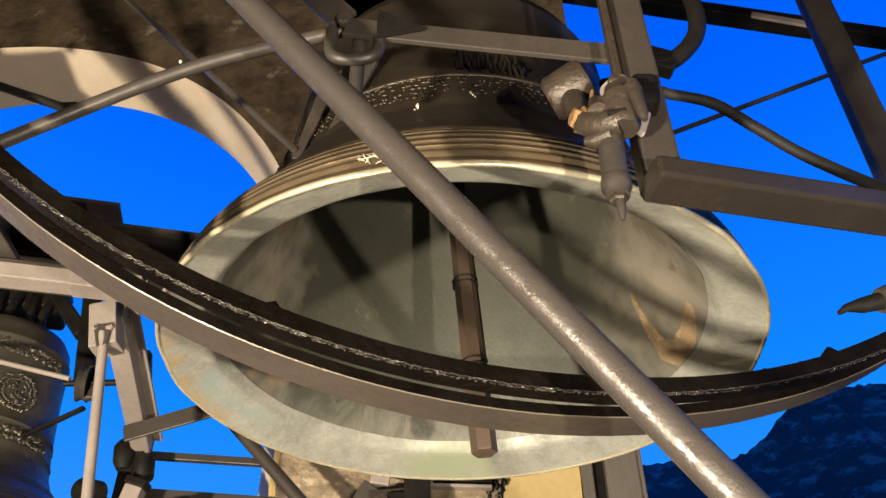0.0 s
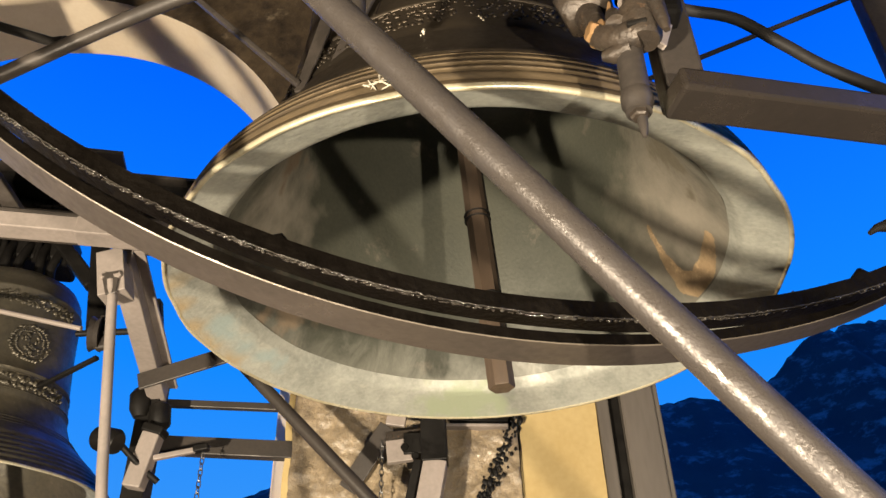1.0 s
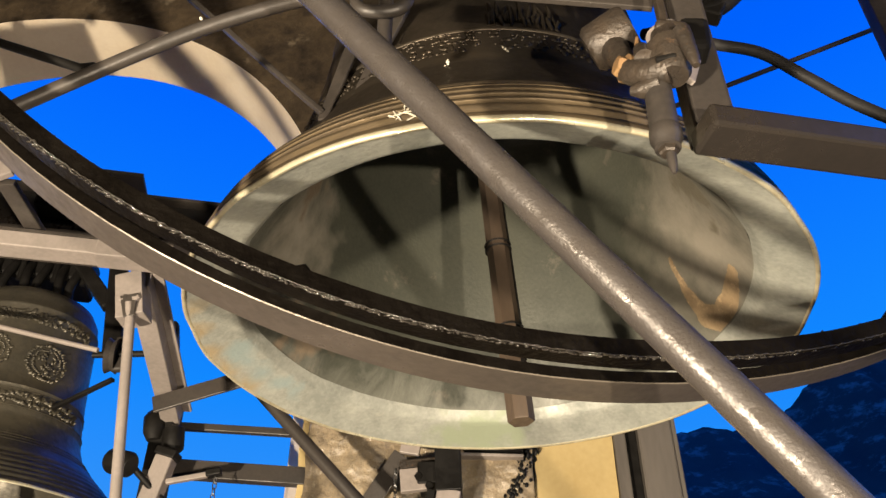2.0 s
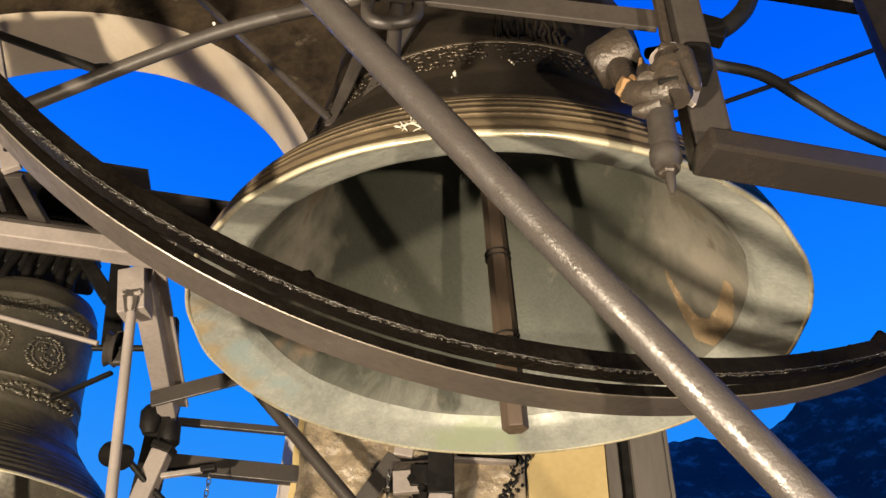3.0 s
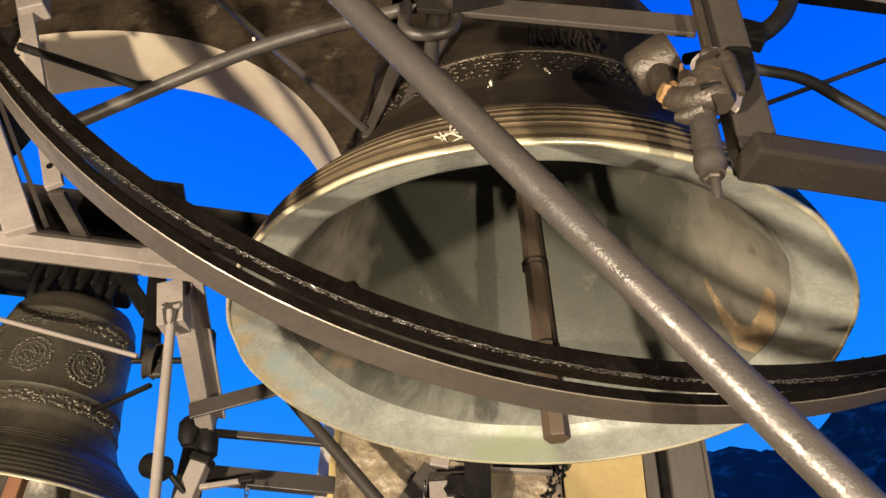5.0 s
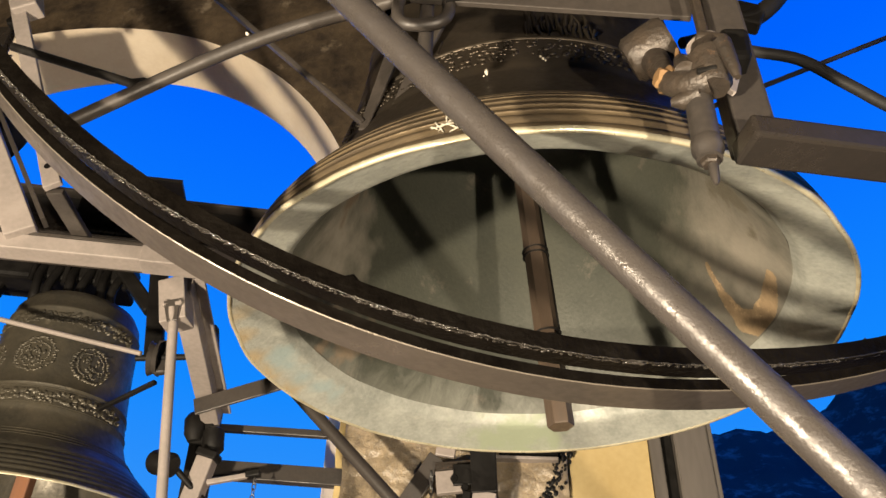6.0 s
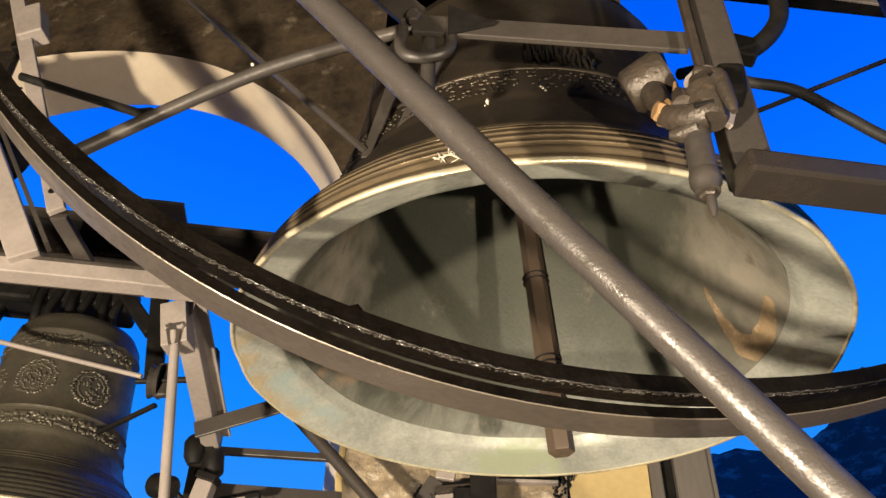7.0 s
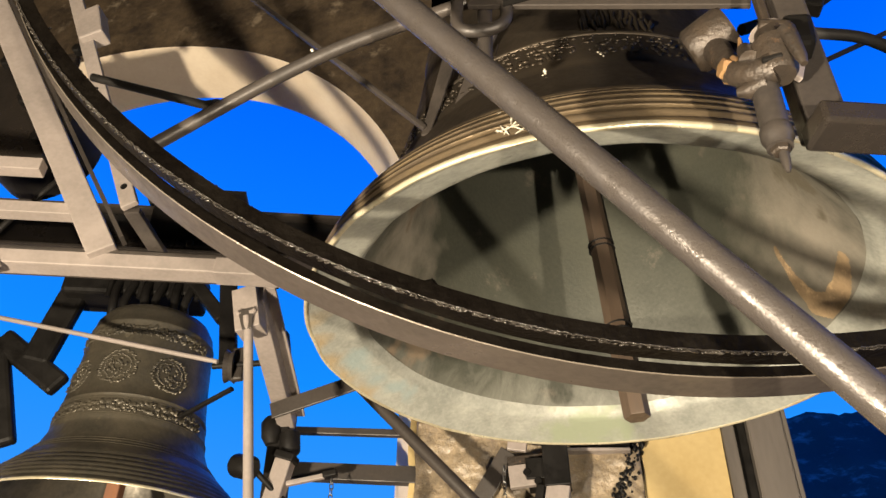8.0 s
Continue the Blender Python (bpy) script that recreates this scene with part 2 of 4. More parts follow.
def smooth_path(pts, n=8):
    """Catmull-Rom through the points."""
    pts = [Vector(p) for p in pts]
    ext = [2 * pts[0] - pts[1], *pts, 2 * pts[-1] - pts[-2]]
    out = []
    for i in range(1, len(ext) - 2):
        a, b, c, d = ext[i - 1:i + 3]
        for k in range(n):
            t = k / n
            out.append(0.5 * ((2 * b) + (c - a) * t + (2 * a - 5 * b + 4 * c - d) * t * t + (3 * b - a - 3 * c + d) * t ** 3))
    return out + [pts[-1]]


def add_lathe(bm, profile, at, axis=(0, 0, 1), seg=96, closed=False, start=0.0, sweep=360.0, wobble=0.0, mats=None):
    """Turns a profile of (radius, height) about an axis through a point."""
    r = basis(axis, (0, 1, 0)) if abs(Vector(axis).normalized().z) > 0.98 else basis(axis)
    full = sweep > 359.9
    n = seg if full else seg + 1
    cols = []
    for k in range(n):
        a = radians(start + sweep * k / seg)
        col = []
        for rad, h in profile:
            rr = rad + (wobble * noise.noise(Vector((math.cos(a) * 6, math.sin(a) * 6, h * 9))) if wobble else 0)
            col.append(bm.verts.new(Vector(at) + r @ Vector((rr * math.cos(a), rr * math.sin(a), h))))
        cols.append(col)
    m = len(profile)
    for k in range(n if full else n - 1):
        c0, c1 = cols[k], cols[(k + 1) % n]
        for i in range(m if closed else m - 1):
            quad = [c0[i], c0[(i + 1) % m], c1[(i + 1) % m], c1[i]]
            f = bm.faces.new(quad)
            if mats:
                f.material_index = mats[i]
    if closed and not full:
        bm.faces.new(cols[0]), bm.faces.new(cols[-1][::-1])


def lathe(*a, **k):
    bm = bmesh.new()
    add_lathe(bm, *a, **k)
    bmesh.ops.remove_doubles(bm, verts=bm.verts, dist=1e-5)
    return bm


def box(lo, hi, bevel=0.0):
    bm = bmesh.new()
    r = bmesh.ops.create_cube(bm, size=1)
    for vv in r["verts"]:
        vv.co = Vector([(a + b) / 2 + c * (b - a) for a, b, c in zip(lo, hi, vv.co)])
    if bevel:
        bmesh.ops.bevel(bm, geom=list(bm.edges), offset=bevel, segments=2, affect="EDGES")
    return bm


def hexagon(at, axis, rad, length):
    """A hexagonal bolt head."""
    a = Vector(axis).normalized()
    bm = bmesh.new()
    add_tube(bm, [Vector(at), Vector(at) + a * length * 0.8, Vector(at) + a * length], [rad, rad, rad * 0.8], seg=6)
    return bm


# ---- structure ----
WALL_IN, WALL_OUT, TOP = 1.45, 1.90, 7.2


def arched_wall(name, x0, x1, inner, outer, mats, sill=1.0):
    """A wall along x with a splayed arch through it: centre x, spring height and radius on either face."""
    bm = bmesh.new()

    def quad(a, b, c, d, mi):
        f = bm.faces.new([bm.verts.new(p) for p in (a, b, c, d)])
        f.material_index = mi

    def outline(cx, cz, cr, n=64):
        arc = [(cx + cr * math.cos(math.pi * (1 - k / n)), cz + cr * math.sin(math.pi * (1 - k / n))) for k in range(n + 1)]
        return [(cx - cr, sill), *arc, (cx + cr, sill)]
    faces = ((WALL_IN, outline(*inner)), (WALL_OUT, outline(*outer)))
    for y, pts in faces:
        quad((x0, y, 0), (pts[0][0], y, 0), (pts[0][0], y, TOP), (x0, y, TOP), 0)
        quad((pts[-1][0], y, 0), (x1, y, 0), (x1, y, TOP), (pts[-1][0], y, TOP), 0)
        quad((pts[0][0], y, 0), (pts[-1][0], y, 0), (pts[-1][0], y, sill), (pts[0][0], y, sill), 0)
        for a, b in zip(pts[1:-1], pts[2:-1]):
            quad((a[0], y, a[1]), (b[0], y, b[1]), (b[0], y, TOP), (a[0], y, TOP), 0)
    (ya, pa), (yb, pb) = faces
    for a0, a1, b0, b1 in zip(pa, pa[1:], pb, pb[1:]):
        quad((a0[0], ya, a0[1]), (a1[0], ya, a1[1]), (b1[0], yb, b1[1]), (b0[0], yb, b0[1]), 1)
    quad((pa[0][0], ya, sill), (pa[-1][0], ya, sill), (pb[-1][0], yb, sill), (pb[0][0], yb, sill), 1)
    for x in (x0, x1):
        quad((x, ya, 0), (x, yb, 0), (x, yb, TOP), (x, ya, TOP), 0)
    bmesh.ops.remove_doubles(bm, verts=bm.verts, dist=1e-4)
    ob = part(name, bm, mats, smooth=25)
    return tagged(ob, kind="structure")


wall_north = arched_wall("wall_north", -5.4, 0.72, (-2.77, 3.55, 2.00), (-2.70, 3.78, 1.74), [OLDWALL, PLASTER])
tagged(wall_north, "sooty brown belfry wall with cream-plastered round arches", "wall")
tagged(part("floor", box((-5.4, -4.5, -0.2), (5.4, 1.9, 0)), FLOOR), "grey concrete belfry floor", "floor", kind="structure")
tagged(part("ceiling", box((-5.4, -4.5, TOP), (5.4, 1.9, TOP + 0.3)), OLDWALL), "dark brown belfry ceiling", "ceiling", kind="structure")
tagged(part("wall_west", box((-5.8, -4.5, -0.2), (-5.402, 1.9, TOP)), OLDWALL), "sooty brown belfry side wall", "wall", kind="structure")
tagged(part("wall_east_parapet", box((5.402, -4.5, -0.2), (5.8, 1.9, 1.1)), OLDWALL), "low brown belfry parapet", "wall", kind="structure")
tagged(part("wall_south", box((-5.8, -4.9, -0.2), (5.8, -4.502, TOP)), OLDWALL), "sooty brown wall closing the belfry", "wall", kind="structure")

# pier facings: uneven mortared stone, ochre plaster, a grey shutter post
def rough_slab(x0, x1, z0, z1, y, depth, amp, cell=0.014, scale=9.0):
    """A wall facing with an uneven, trowelled surface towards -y."""
    bm = bmesh.new()
    nx, nz = max(2, int((x1 - x0) / cell)), max(2, int((z1 - z0) / cell))
    rows = []
    for j in range(nz + 1):
        z = z0 + (z1 - z0) * j / nz
        row = []
        for i in range(nx + 1):
            x = x0 + (x1 - x0) * i / nx
            p = Vector((x * scale, z * scale, 1.7))
            q = p + Vector((noise.noise(p * 0.8), noise.noise(p * 0.8 + Vector((5, 2, 0))), 0)) * 0.9
            d = noise.fractal(p * 0.6, 0.9, 2.1, 5) * amp + (1 - abs(noise.noise(q * 2.2))) * amp * 0.55 + abs(noise.noise(q * 5.3)) * amp * 0.25
            side = 0.012 * noise.noise(Vector((z * 7, 3.0 if i else 9.0, 0))) if i in (0, nx) else 0
            row.append(bm.verts.new((x + side, y - d, z)))
        rows.append(row)
    for a, b in zip(rows, rows[1:]):
        for i in range(nx):
            bm.faces.new((a[i], a[i + 1], b[i + 1], b[i]))
    rim = [rows[0][i] for i in range(nx + 1)] + [r[nx] for r in rows[1:]] + [rows[-1][i] for i in range(nx - 1, -1, -1)] + [r[0] for r in rows[-2:0:-1]]
    back = [bm.verts.new((v.co.x, y + depth, v.co.z)) for v in rim]
    for k in range(len(rim)):
        bm.faces.new((rim[k], back[k], back[(k + 1) % len(rim)], rim[(k + 1) % len(rim)]))
    return bm


part("stone_facing", rough_slab(-0.755, 0.145, 1.5, 3.5, 1.405, 0.041, 0.022, 0.009), ROUGHCAST, wall_north, "rough brown mortared stone facing", smooth=80)
part("stone_edge", rough_slab(-0.785, -0.757, 1.0, 3.9, 1.412, 0.034, 0.008), OCHRE, wall_north, "narrow ochre plaster edge", smooth=80)
part("plaster_facing", rough_slab(0.149, 0.468, 1.0, 3.9, 1.425, 0.022, 0.004, 0.03, 5), OCHRE, wall_north, "smooth ochre plaster facing", smooth=80)
moss = bmesh.new()
rng = random.Random(5)
for i in range(230):
    t = rng.random()
    c = Vector((0.145 - 0.15 * t + rng.gauss(0, 0.016), 1.385 + rng.uniform(-0.006, 0.01), 2.64 - 0.36 * t))
    r = bmesh.ops.create_icosphere(moss, subdivisions=1, radius=rng.uniform(0.004, 0.011))
    for vv in r["verts"]:
        vv.co = Vector((vv.co.x, vv.co.y * 0.5, vv.co.z * 1.3)) + c
part("dark_crust", moss, BLACK, wall_north, "dark crusted streak on the stone", smooth=60, kind="stuff")

post = thing("shutter_post", (0.6, 1.45, 0), "grey weathered wooden post beside the pier", "post")
part("light_edge", box((0.472, 1.40, 0), (0.518, 1.448, 4.6), 0.004), GREYWOOD, post)
# black strip put in for the shade of the recess
part("dark_groove", box((0.52, 1.44, 0), (0.566, 1.448, 4.6), 0.002), BLACK, post, "recessed groove, black for its shade")
part("board", box((0.568, 1.39, 0), (0.700, 1.448, 4.6), 0.005), GREYWOOD, post)
part("outer_strip", box((0.702, 1.405, 0), (0.722, 1.448, 4.6), 0.003), GREYWOOD, post)

# ---- the great bell ----
MOUTH, RAD = 2.35, 0.70
AXIS_TURN = radians(14)
SWING = Vector((-math.sin(AXIS_TURN), math.cos(AXIS_TURN), 0))
ACROSS = Vector((math.cos(AXIS_TURN), math.sin(AXIS_TURN), 0))
UP = Vector((0, 0, 1))
PIVOT = 3.38
BOW = [(0.700, 0.0), (0.702, 0.010), (0.699, 0.022), (0.6925, 0.025), (0.692, 0.033), (0.697, 0.037), (0.695, 0.046), (0.688, 0.049), (0.687, 0.057), (0.691, 0.060), (0.688, 0.068), (0.681, 0.071), (0.680, 0.078),
       (0.684, 0.081), (0.679, 0.092), (0.671, 0.095), (0.669, 0.102), (0.673, 0.105), (0.666, 0.118), (0.657, 0.121), (0.655, 0.127), (0.659, 0.130), (0.650, 0.142), (0.641, 0.145), (0.639, 0.150), (0.642, 0.153), (0.620, 0.180)]
# the turned rings are worn shallow
BOW = [BOW[0], *((0.7 * BOW[i][0] + 0.06 * sum(BOW[j][0] for j in range(max(0, i - 2), min(len(BOW), i + 3))) * 5 / (min(len(BOW), i + 3) - max(0, i - 2)), BOW[i][1]) for i in range(1, len(BOW) - 1)), BOW[-1]]
WAIST = [(0.620, 0.180), (0.585, 0.225), (0.555, 0.28), (0.53, 0.34), (0.521, 0.362), (0.523, 0.366), (0.513, 0.40), (0.5, 0.455), (0.497, 0.474), (0.500, 0.477), (0.500, 0.481), (0.4945, 0.484),
         (0.48, 0.56), (0.462, 0.68), (0.45, 0.78), (0.443, 0.86), (0.447, 0.865), (0.446, 0.875), (0.438, 0.88), (0.425, 0.93), (0.385, 0.975), (0.32, 1.0), (0.15, 1.02), (0.0, 1.02)]
INNER = [(0.0, 0.95), (0.15, 0.945), (0.29, 0.92), (0.345, 0.87), (0.375, 0.78), (0.40, 0.65), (0.425, 0.5), (0.453, 0.37), (0.492, 0.26), (0.532, 0.18), (0.566, 0.115), (0.588, 0.075)]
LIP = [(0.588, 0.075), (0.598, 0.057), (0.604, 0.048), (0.608, 0.0435), (0.620, 0.037), (0.655, 0.0205), (0.690, 0.003), (0.696, 0.0), (0.700, 0.0)]


LK = 0.91
GIRTH = {1.0: 1.0, LK: 0.88}  # radius against height: the smaller bell is slenderer


def radius_at(profile, h):
    for (r0, h0), (r1, h1) in zip(profile, profile[1:]):
        if min(h0, h1) <= h <= max(h0, h1) and h0 != h1:
            return r0 + (r1 - r0) * (h - h0) / (h1 - h0)
    return profile[-1][0]


def bell(name, at, k, label, mats, seg=160, slim=0.0):
    """A bell as sound bow, waist, inside and lip; slim narrows the waist."""
    b = thing(name, at, label, "bell", group="bells in the belfry")

    def prof(pr):
        return [(r * k * GIRTH[k] * (1 - slim * min(1, max(0, h / 0.3))), h * k) for r, h in pr]
    bow = part("sound_bow", lathe(prof(BOW), at, UP, seg), mats[0], b, "yellow-brown sound bow with turned rings", smooth=50)
    waist = part("waist", lathe(prof(WAIST), at, UP, seg), mats[1], b, smooth=50)
    inside = part("inside", lathe(prof(INNER), at, UP, seg), mats[2], b, smooth=50)
    lip = part("lip", lathe(prof(LIP), at, UP, seg, wobble=0.004), mats[3], b, "pale flaring lip", smooth=25)
    edge = [(0.6935, 0.0015), (0.696, -0.0025), (0.7005, -0.003), (0.7035, 0.001), (0.7035, 0.007), (0.701, 0.010)]
    part("rim_edge", lathe(prof(edge), at, UP, seg * 2, wobble=0.0036), RIM_EDGE, lip, "bright chipped rim edge", smooth=60)
    return b, bow, waist, inside


def add_lump(bm, at, size, rng):
    r = bmesh.ops.create_icosphere(bm, subdivisions=1, radius=1.0)
    turn = Euler((rng.random() * 6, rng.random() * 6, rng.random() * 6)).to_matrix()
    for vv in r["verts"]:
        c = turn @ vv.co
        vv.co = Vector(at) + Vector((c.x * size[0], c.y * size[1], c.z * size[2]))


def on_waist(at, k, slim, az, h, out=0.0):
    r = radius_at(WAIST, h) * k * GIRTH[k] * (1 - slim * min(1, max(0, h / 0.3))) + out
    return Vector(at) + Vector((r * math.cos(az), r * math.sin(az), h * k))


AT = (0, 0, MOUTH)
big, big_bow, big_waist, big_in = bell("bell", AT, 1.0, "large bronze bell hanging mouth down under a steel yoke", [BRONZE_WORN, BRONZE, IN_BIG, LIP_BIG], seg=192)
rng = random.Random(11)
fz = bmesh.new()
for i in range(190):
    az = radians(-178 + 176 * i / 189)
    for h, s, tall in ((0.466, 0.007, 0.8), (0.450, 0.009, 1.0), (0.432, 0.010, 1.0), (0.414, 0.010, 1.3), (0.396, 0.011, 1.3)):
        if rng.random() < 0.55:
            add_lump(fz, on_waist(AT, 1, 0, az + rng.uniform(-0.015, 0.015), h + rng.uniform(-0.006, 0.006), -0.001), (s * rng.uniform(0.4, 1.2), 0.0045, s * tall * rng.uniform(0.3, 0.8)), rng)
part("frieze", fz, BRONZE, big_waist, "cast leaf frieze round the waist", smooth=70, kind="stuff")
pn = bmesh.new()
for i in range(26):
    az = radians(-89 + 18 * i / 25)
    p0, p1 = on_waist(AT, 1, 0, az, 0.488 + rng.uniform(0, 0.03), 0.0), on_waist(AT, 1, 0, az + rng.uniform(-0.03, 0.03), 0.59 + rng.uniform(-0.05, 0.02), 0.0)
    mid = (p0 + p1) / 2 + Vector((rng.uniform(-0.006, 0.006), -0.003, 0))
    add_tube(pn, [p0, mid, p1], [0.003, 0.007, 0.003], seg=6)
part("relief_panel", pn, BRONZE, big_waist, "cast figure relief on the waist", smooth=70, kind="stuff")
rb = bmesh.new()
for i in range(9):
    az = radians(-138 + 3.2 * i)
    add_tube(rb, [on_waist(AT, 1, 0, az + 0.01 * rng.uniform(-1, 1), 0.49), on_waist(AT, 1, 0, az, 0.53 + 0.02 * rng.random())], 0.004, seg=6)
part("relief_sprig", rb, BRONZE, big_waist, "cast sprig relief on the waist", smooth=70, kind="stuff")


def bow_point(az, h, out):
    r = radius_at(BOW, h) + out
    return Vector(AT) + Vector((r * math.cos(az), r * math.sin(az), h))


ch = bmesh.new()
for a0, h0, a1, h1 in ((-102.3, 0.115, -102.1, 0.050), (-103.0, 0.055, -100.2, 0.030), (-104.2, 0.040, -100.8, 0.048), (-103.2, 0.032, -101.2, 0.064), (-104.6, 0.050, -103.2, 0.036), (-101.6, 0.026, -99.6, 0.038), (-103.8, 0.060, -102.4, 0.028),
                       (-105.2, 0.125, -104.4, 0.122), (-103.1, 0.142, -102.6, 0.150)):
    pts = [bow_point(radians(a0 + (a1 - a0) * t), h0 + (h1 - h0) * t, 0.0022) for t in (0, 0.25, 0.5, 0.75, 1)]
    add_tube(ch, pts, [0.0006, 0.0016, 0.0011, 0.0019, 0.0005], seg=6)
part("scratches", ch, CHALK, big_bow, "pale scratched marks", smooth=60, kind="stuff")
dr = bmesh.new()
for az, h, s in ((-98.8, 0.349, 0.0045), (-98.6, 0.337, 0.003), (-99.2, 0.330, 0.002), (-98.9, 0.362, 0.002), (-86.2, 0.395, 0.003), (-85.7, 0.385, 0.003), (-85.2, 0.376, 0.0025), (-95.0, 0.150, 0.002), (-83.0, 0.16, 0.002)):
    add_lump(dr, on_waist(AT, 1, 0, radians(az), h), (s, s, s * 1.4), rng)
part("droppings", dr, CHALK, big_waist, "white specks", kind="stuff")


def inner_patch(az0, az1, h0, h1, shape, out=0.0012, n=44):
    """A thin stain lying on the inside of the bell; shape(u, v) says where it is."""
    bm = bmesh.new()
    grid = {}
    full = LIP[::-1] + INNER[::-1]

    def vert(i, j):
        if (i, j) not in grid:
            az, h = radians(az0 + (az1 - az0) * i / n), h0 + (h1 - h0) * j / n
            r = radius_at(full, h) - out
            grid[i, j] = bm.verts.new(Vector(AT) + Vector((r * math.cos(az), r * math.sin(az), h)))
        return grid[i, j]
    for i in range(n):
        for j in range(n):
            if shape((i + 0.5) / n, (j + 0.5) / n) > 0:
                bm.faces.new((vert(i, j), vert(i + 1, j), vert(i + 1, j + 1), vert(i, j + 1)))
    return bm


def rust_shape(u, v):
    """Two tongues that meet low down in a broad smear."""
    az, h = -10 + 34 * u, 0.078 + 0.212 * v
    wave = 0.0035 * noise.noise(Vector((az * 0.25, h * 40, 0))) + 0.002 * noise.noise(Vector((az * 0.9, h * 120, 3)))
    best = -1
    path = ((14.7, 0.28, 0.007), (16.3, 0.20, 0.016), (16.0, 0.125, 0.031), (12.0, 0.096, 0.033), (4.5, 0.105, 0.025), (-5.0, 0.125, 0.016))
    for (a, b, ra), (c, d, rc) in zip(path, path[1:]):
        ax, cx, px = a * 0.0098, c * 0.0098, az * 0.0098
        k = min(1, max(0, ((px - ax) * (cx - ax) + (h - b) * (d - b)) / ((cx - ax) ** 2 + (d - b) ** 2)))
        best = max(best, ra + (rc - ra) * k - math.hypot(px - ax - (cx - ax) * k, h - b - (d - b) * k))
    return best + wave


part("rust_stain", inner_patch(-10, 24, 0.078, 0.29, rust_shape, n=120), RUSTSTAIN, big_in, "orange-brown rust stain", smooth=60)

# clapper: an eight-sided iron bar with wire collars
clapper = thing("clapper", (0.02, -0.1, 3.3), "long brown iron clapper bar bound with wire", "clapper")
C0, C1 = Vector((0.044, -0.11, 2.088)), Vector((-0.04, -0.10, 3.30))


def on_clapper(z):
    return C0 + (C1 - C0) * (z - C0.z) / (C1.z - C0.z)


shaft = part("shaft", tube([C0, on_clapper(2.092), on_clapper(2.30), on_clapper(2.6), C1], [0.0265, 0.028, 0.028, 0.026, 0.024], seg=6), CLAPPER, clapper, smooth=25)
for z in (2.275, 2.29, 2.305, 2.515, 2.53):
    cb = bmesh.new()
    add_lathe(cb, [(0.029, -0.0025), (0.0318, 0), (0.029, 0.0025), (0.0250, 0)], on_clapper(z), C1 - C0, 24, closed=True)
    part("wire_collar", cb, BLACK, shaft, smooth=40)
part("safety_wire", tube([on_clapper(2.22) + Vector((0.026, -0.016, 0)), on_clapper(2.5) + Vector((0.027, -0.01, 0)), on_clapper(3.2) + Vector((0.024, 0, 0))], 0.002, seg=8), BLACK, clapper, smooth=40)

# ---- yoke and wheel ----
yoke = thing("bell_yoke", (0, 0, PIVOT), "brown-grey steel yoke holding the large bell", "yoke")
YC = Vector((0, 0, 3.52))
part("beam", bar(YC - SWING * 0.95, YC + SWING * 0.95, 0.16, 0.24, bevel=0.008), PAINT, yoke)
for s in (-0.22, -0.1, 0.1, 0.22):
    part("crown_strap", bar(Vector((0, 0, 3.36)) + SWING * s, Vector((0, 0, 3.70)) + SWING * s, 0.19, 0.03, up=SWING), PAINT, yoke)
for s in (-1.02, 1.02):
    part("gudgeon", tube([Vector((0, 0, PIVOT)) + SWING * (s * 0.85), Vector((0, 0, PIVOT)) + SWING * (s * 1.06)], 0.04, seg=24), PAINT, yoke, smooth=40)
    part("gudgeon_plate", bar(Vector((0, 0, PIVOT - 0.07)) + SWING * (s * 0.9), Vector((0, 0, 3.64)) + SWING * (s * 0.9), 0.2, 0.03, up=SWING), PAINT, yoke)

WC = Vector((0, 0, PIVOT)) - ACROSS * 0.02


def ring_bm(s0, s1, r0, r1, seg=180, wobble=0.0, mats=None):
    c = 0.0015
    return lathe([(r0, s0), (r1 - c, s0), (r1, s0 + c), (r1, s1 - c), (r1 - c, s1), (r0, s1)], WC, -SWING, seg, closed=True, wobble=wobble, mats=mats)


def on_wheel(angle, rad, s):
    a = radians(angle)
    return WC - SWING * s + ACROSS * (rad * math.cos(a)) + UP * (rad * math.sin(a))


wheel = thing("wheel", WC - SWING * 0.56, "large brown-grey steel bell wheel of two rings, the front one greasy", "bell wheel")
front_ring = part("front_ring", ring_bm(0.595, 0.633, 1.384, 1.4115, wobble=0.004), GREASE_SHADE, wheel, "greasy black front ring", smooth=40)
# rear face takes the black to paint in the front ring's shadow
part("rear_ring", ring_bm(0.490, 0.562, 1.398, 1.417, mats=[0, 2, 0, 2, 1, 1]), [RIM, GREASE_SHADE, EDGE], wheel, "brown-grey rear ring, its face blackened for shade", smooth=40)
gr = bmesh.new()
rng = random.Random(3)
for i in range(1900):
    a = rng.uniform(195, 345)
    add_lump(gr, on_wheel(a, 1.4115 + rng.uniform(-0.002, 0.001), 0.630 + rng.uniform(-0.003, 0.001)), (rng.uniform(0.001, 0.007), 0.002, rng.uniform(0.0008, 0.0026)), rng)
for i in range(60):
    a = rng.uniform(195, 345)
    add_lump(gr, on_wheel(a, 1.3855 + rng.uniform(-0.001, 0.001), 0.628), (rng.uniform(0.003, 0.012), 0.003, rng.uniform(0.001, 0.004)), rng)
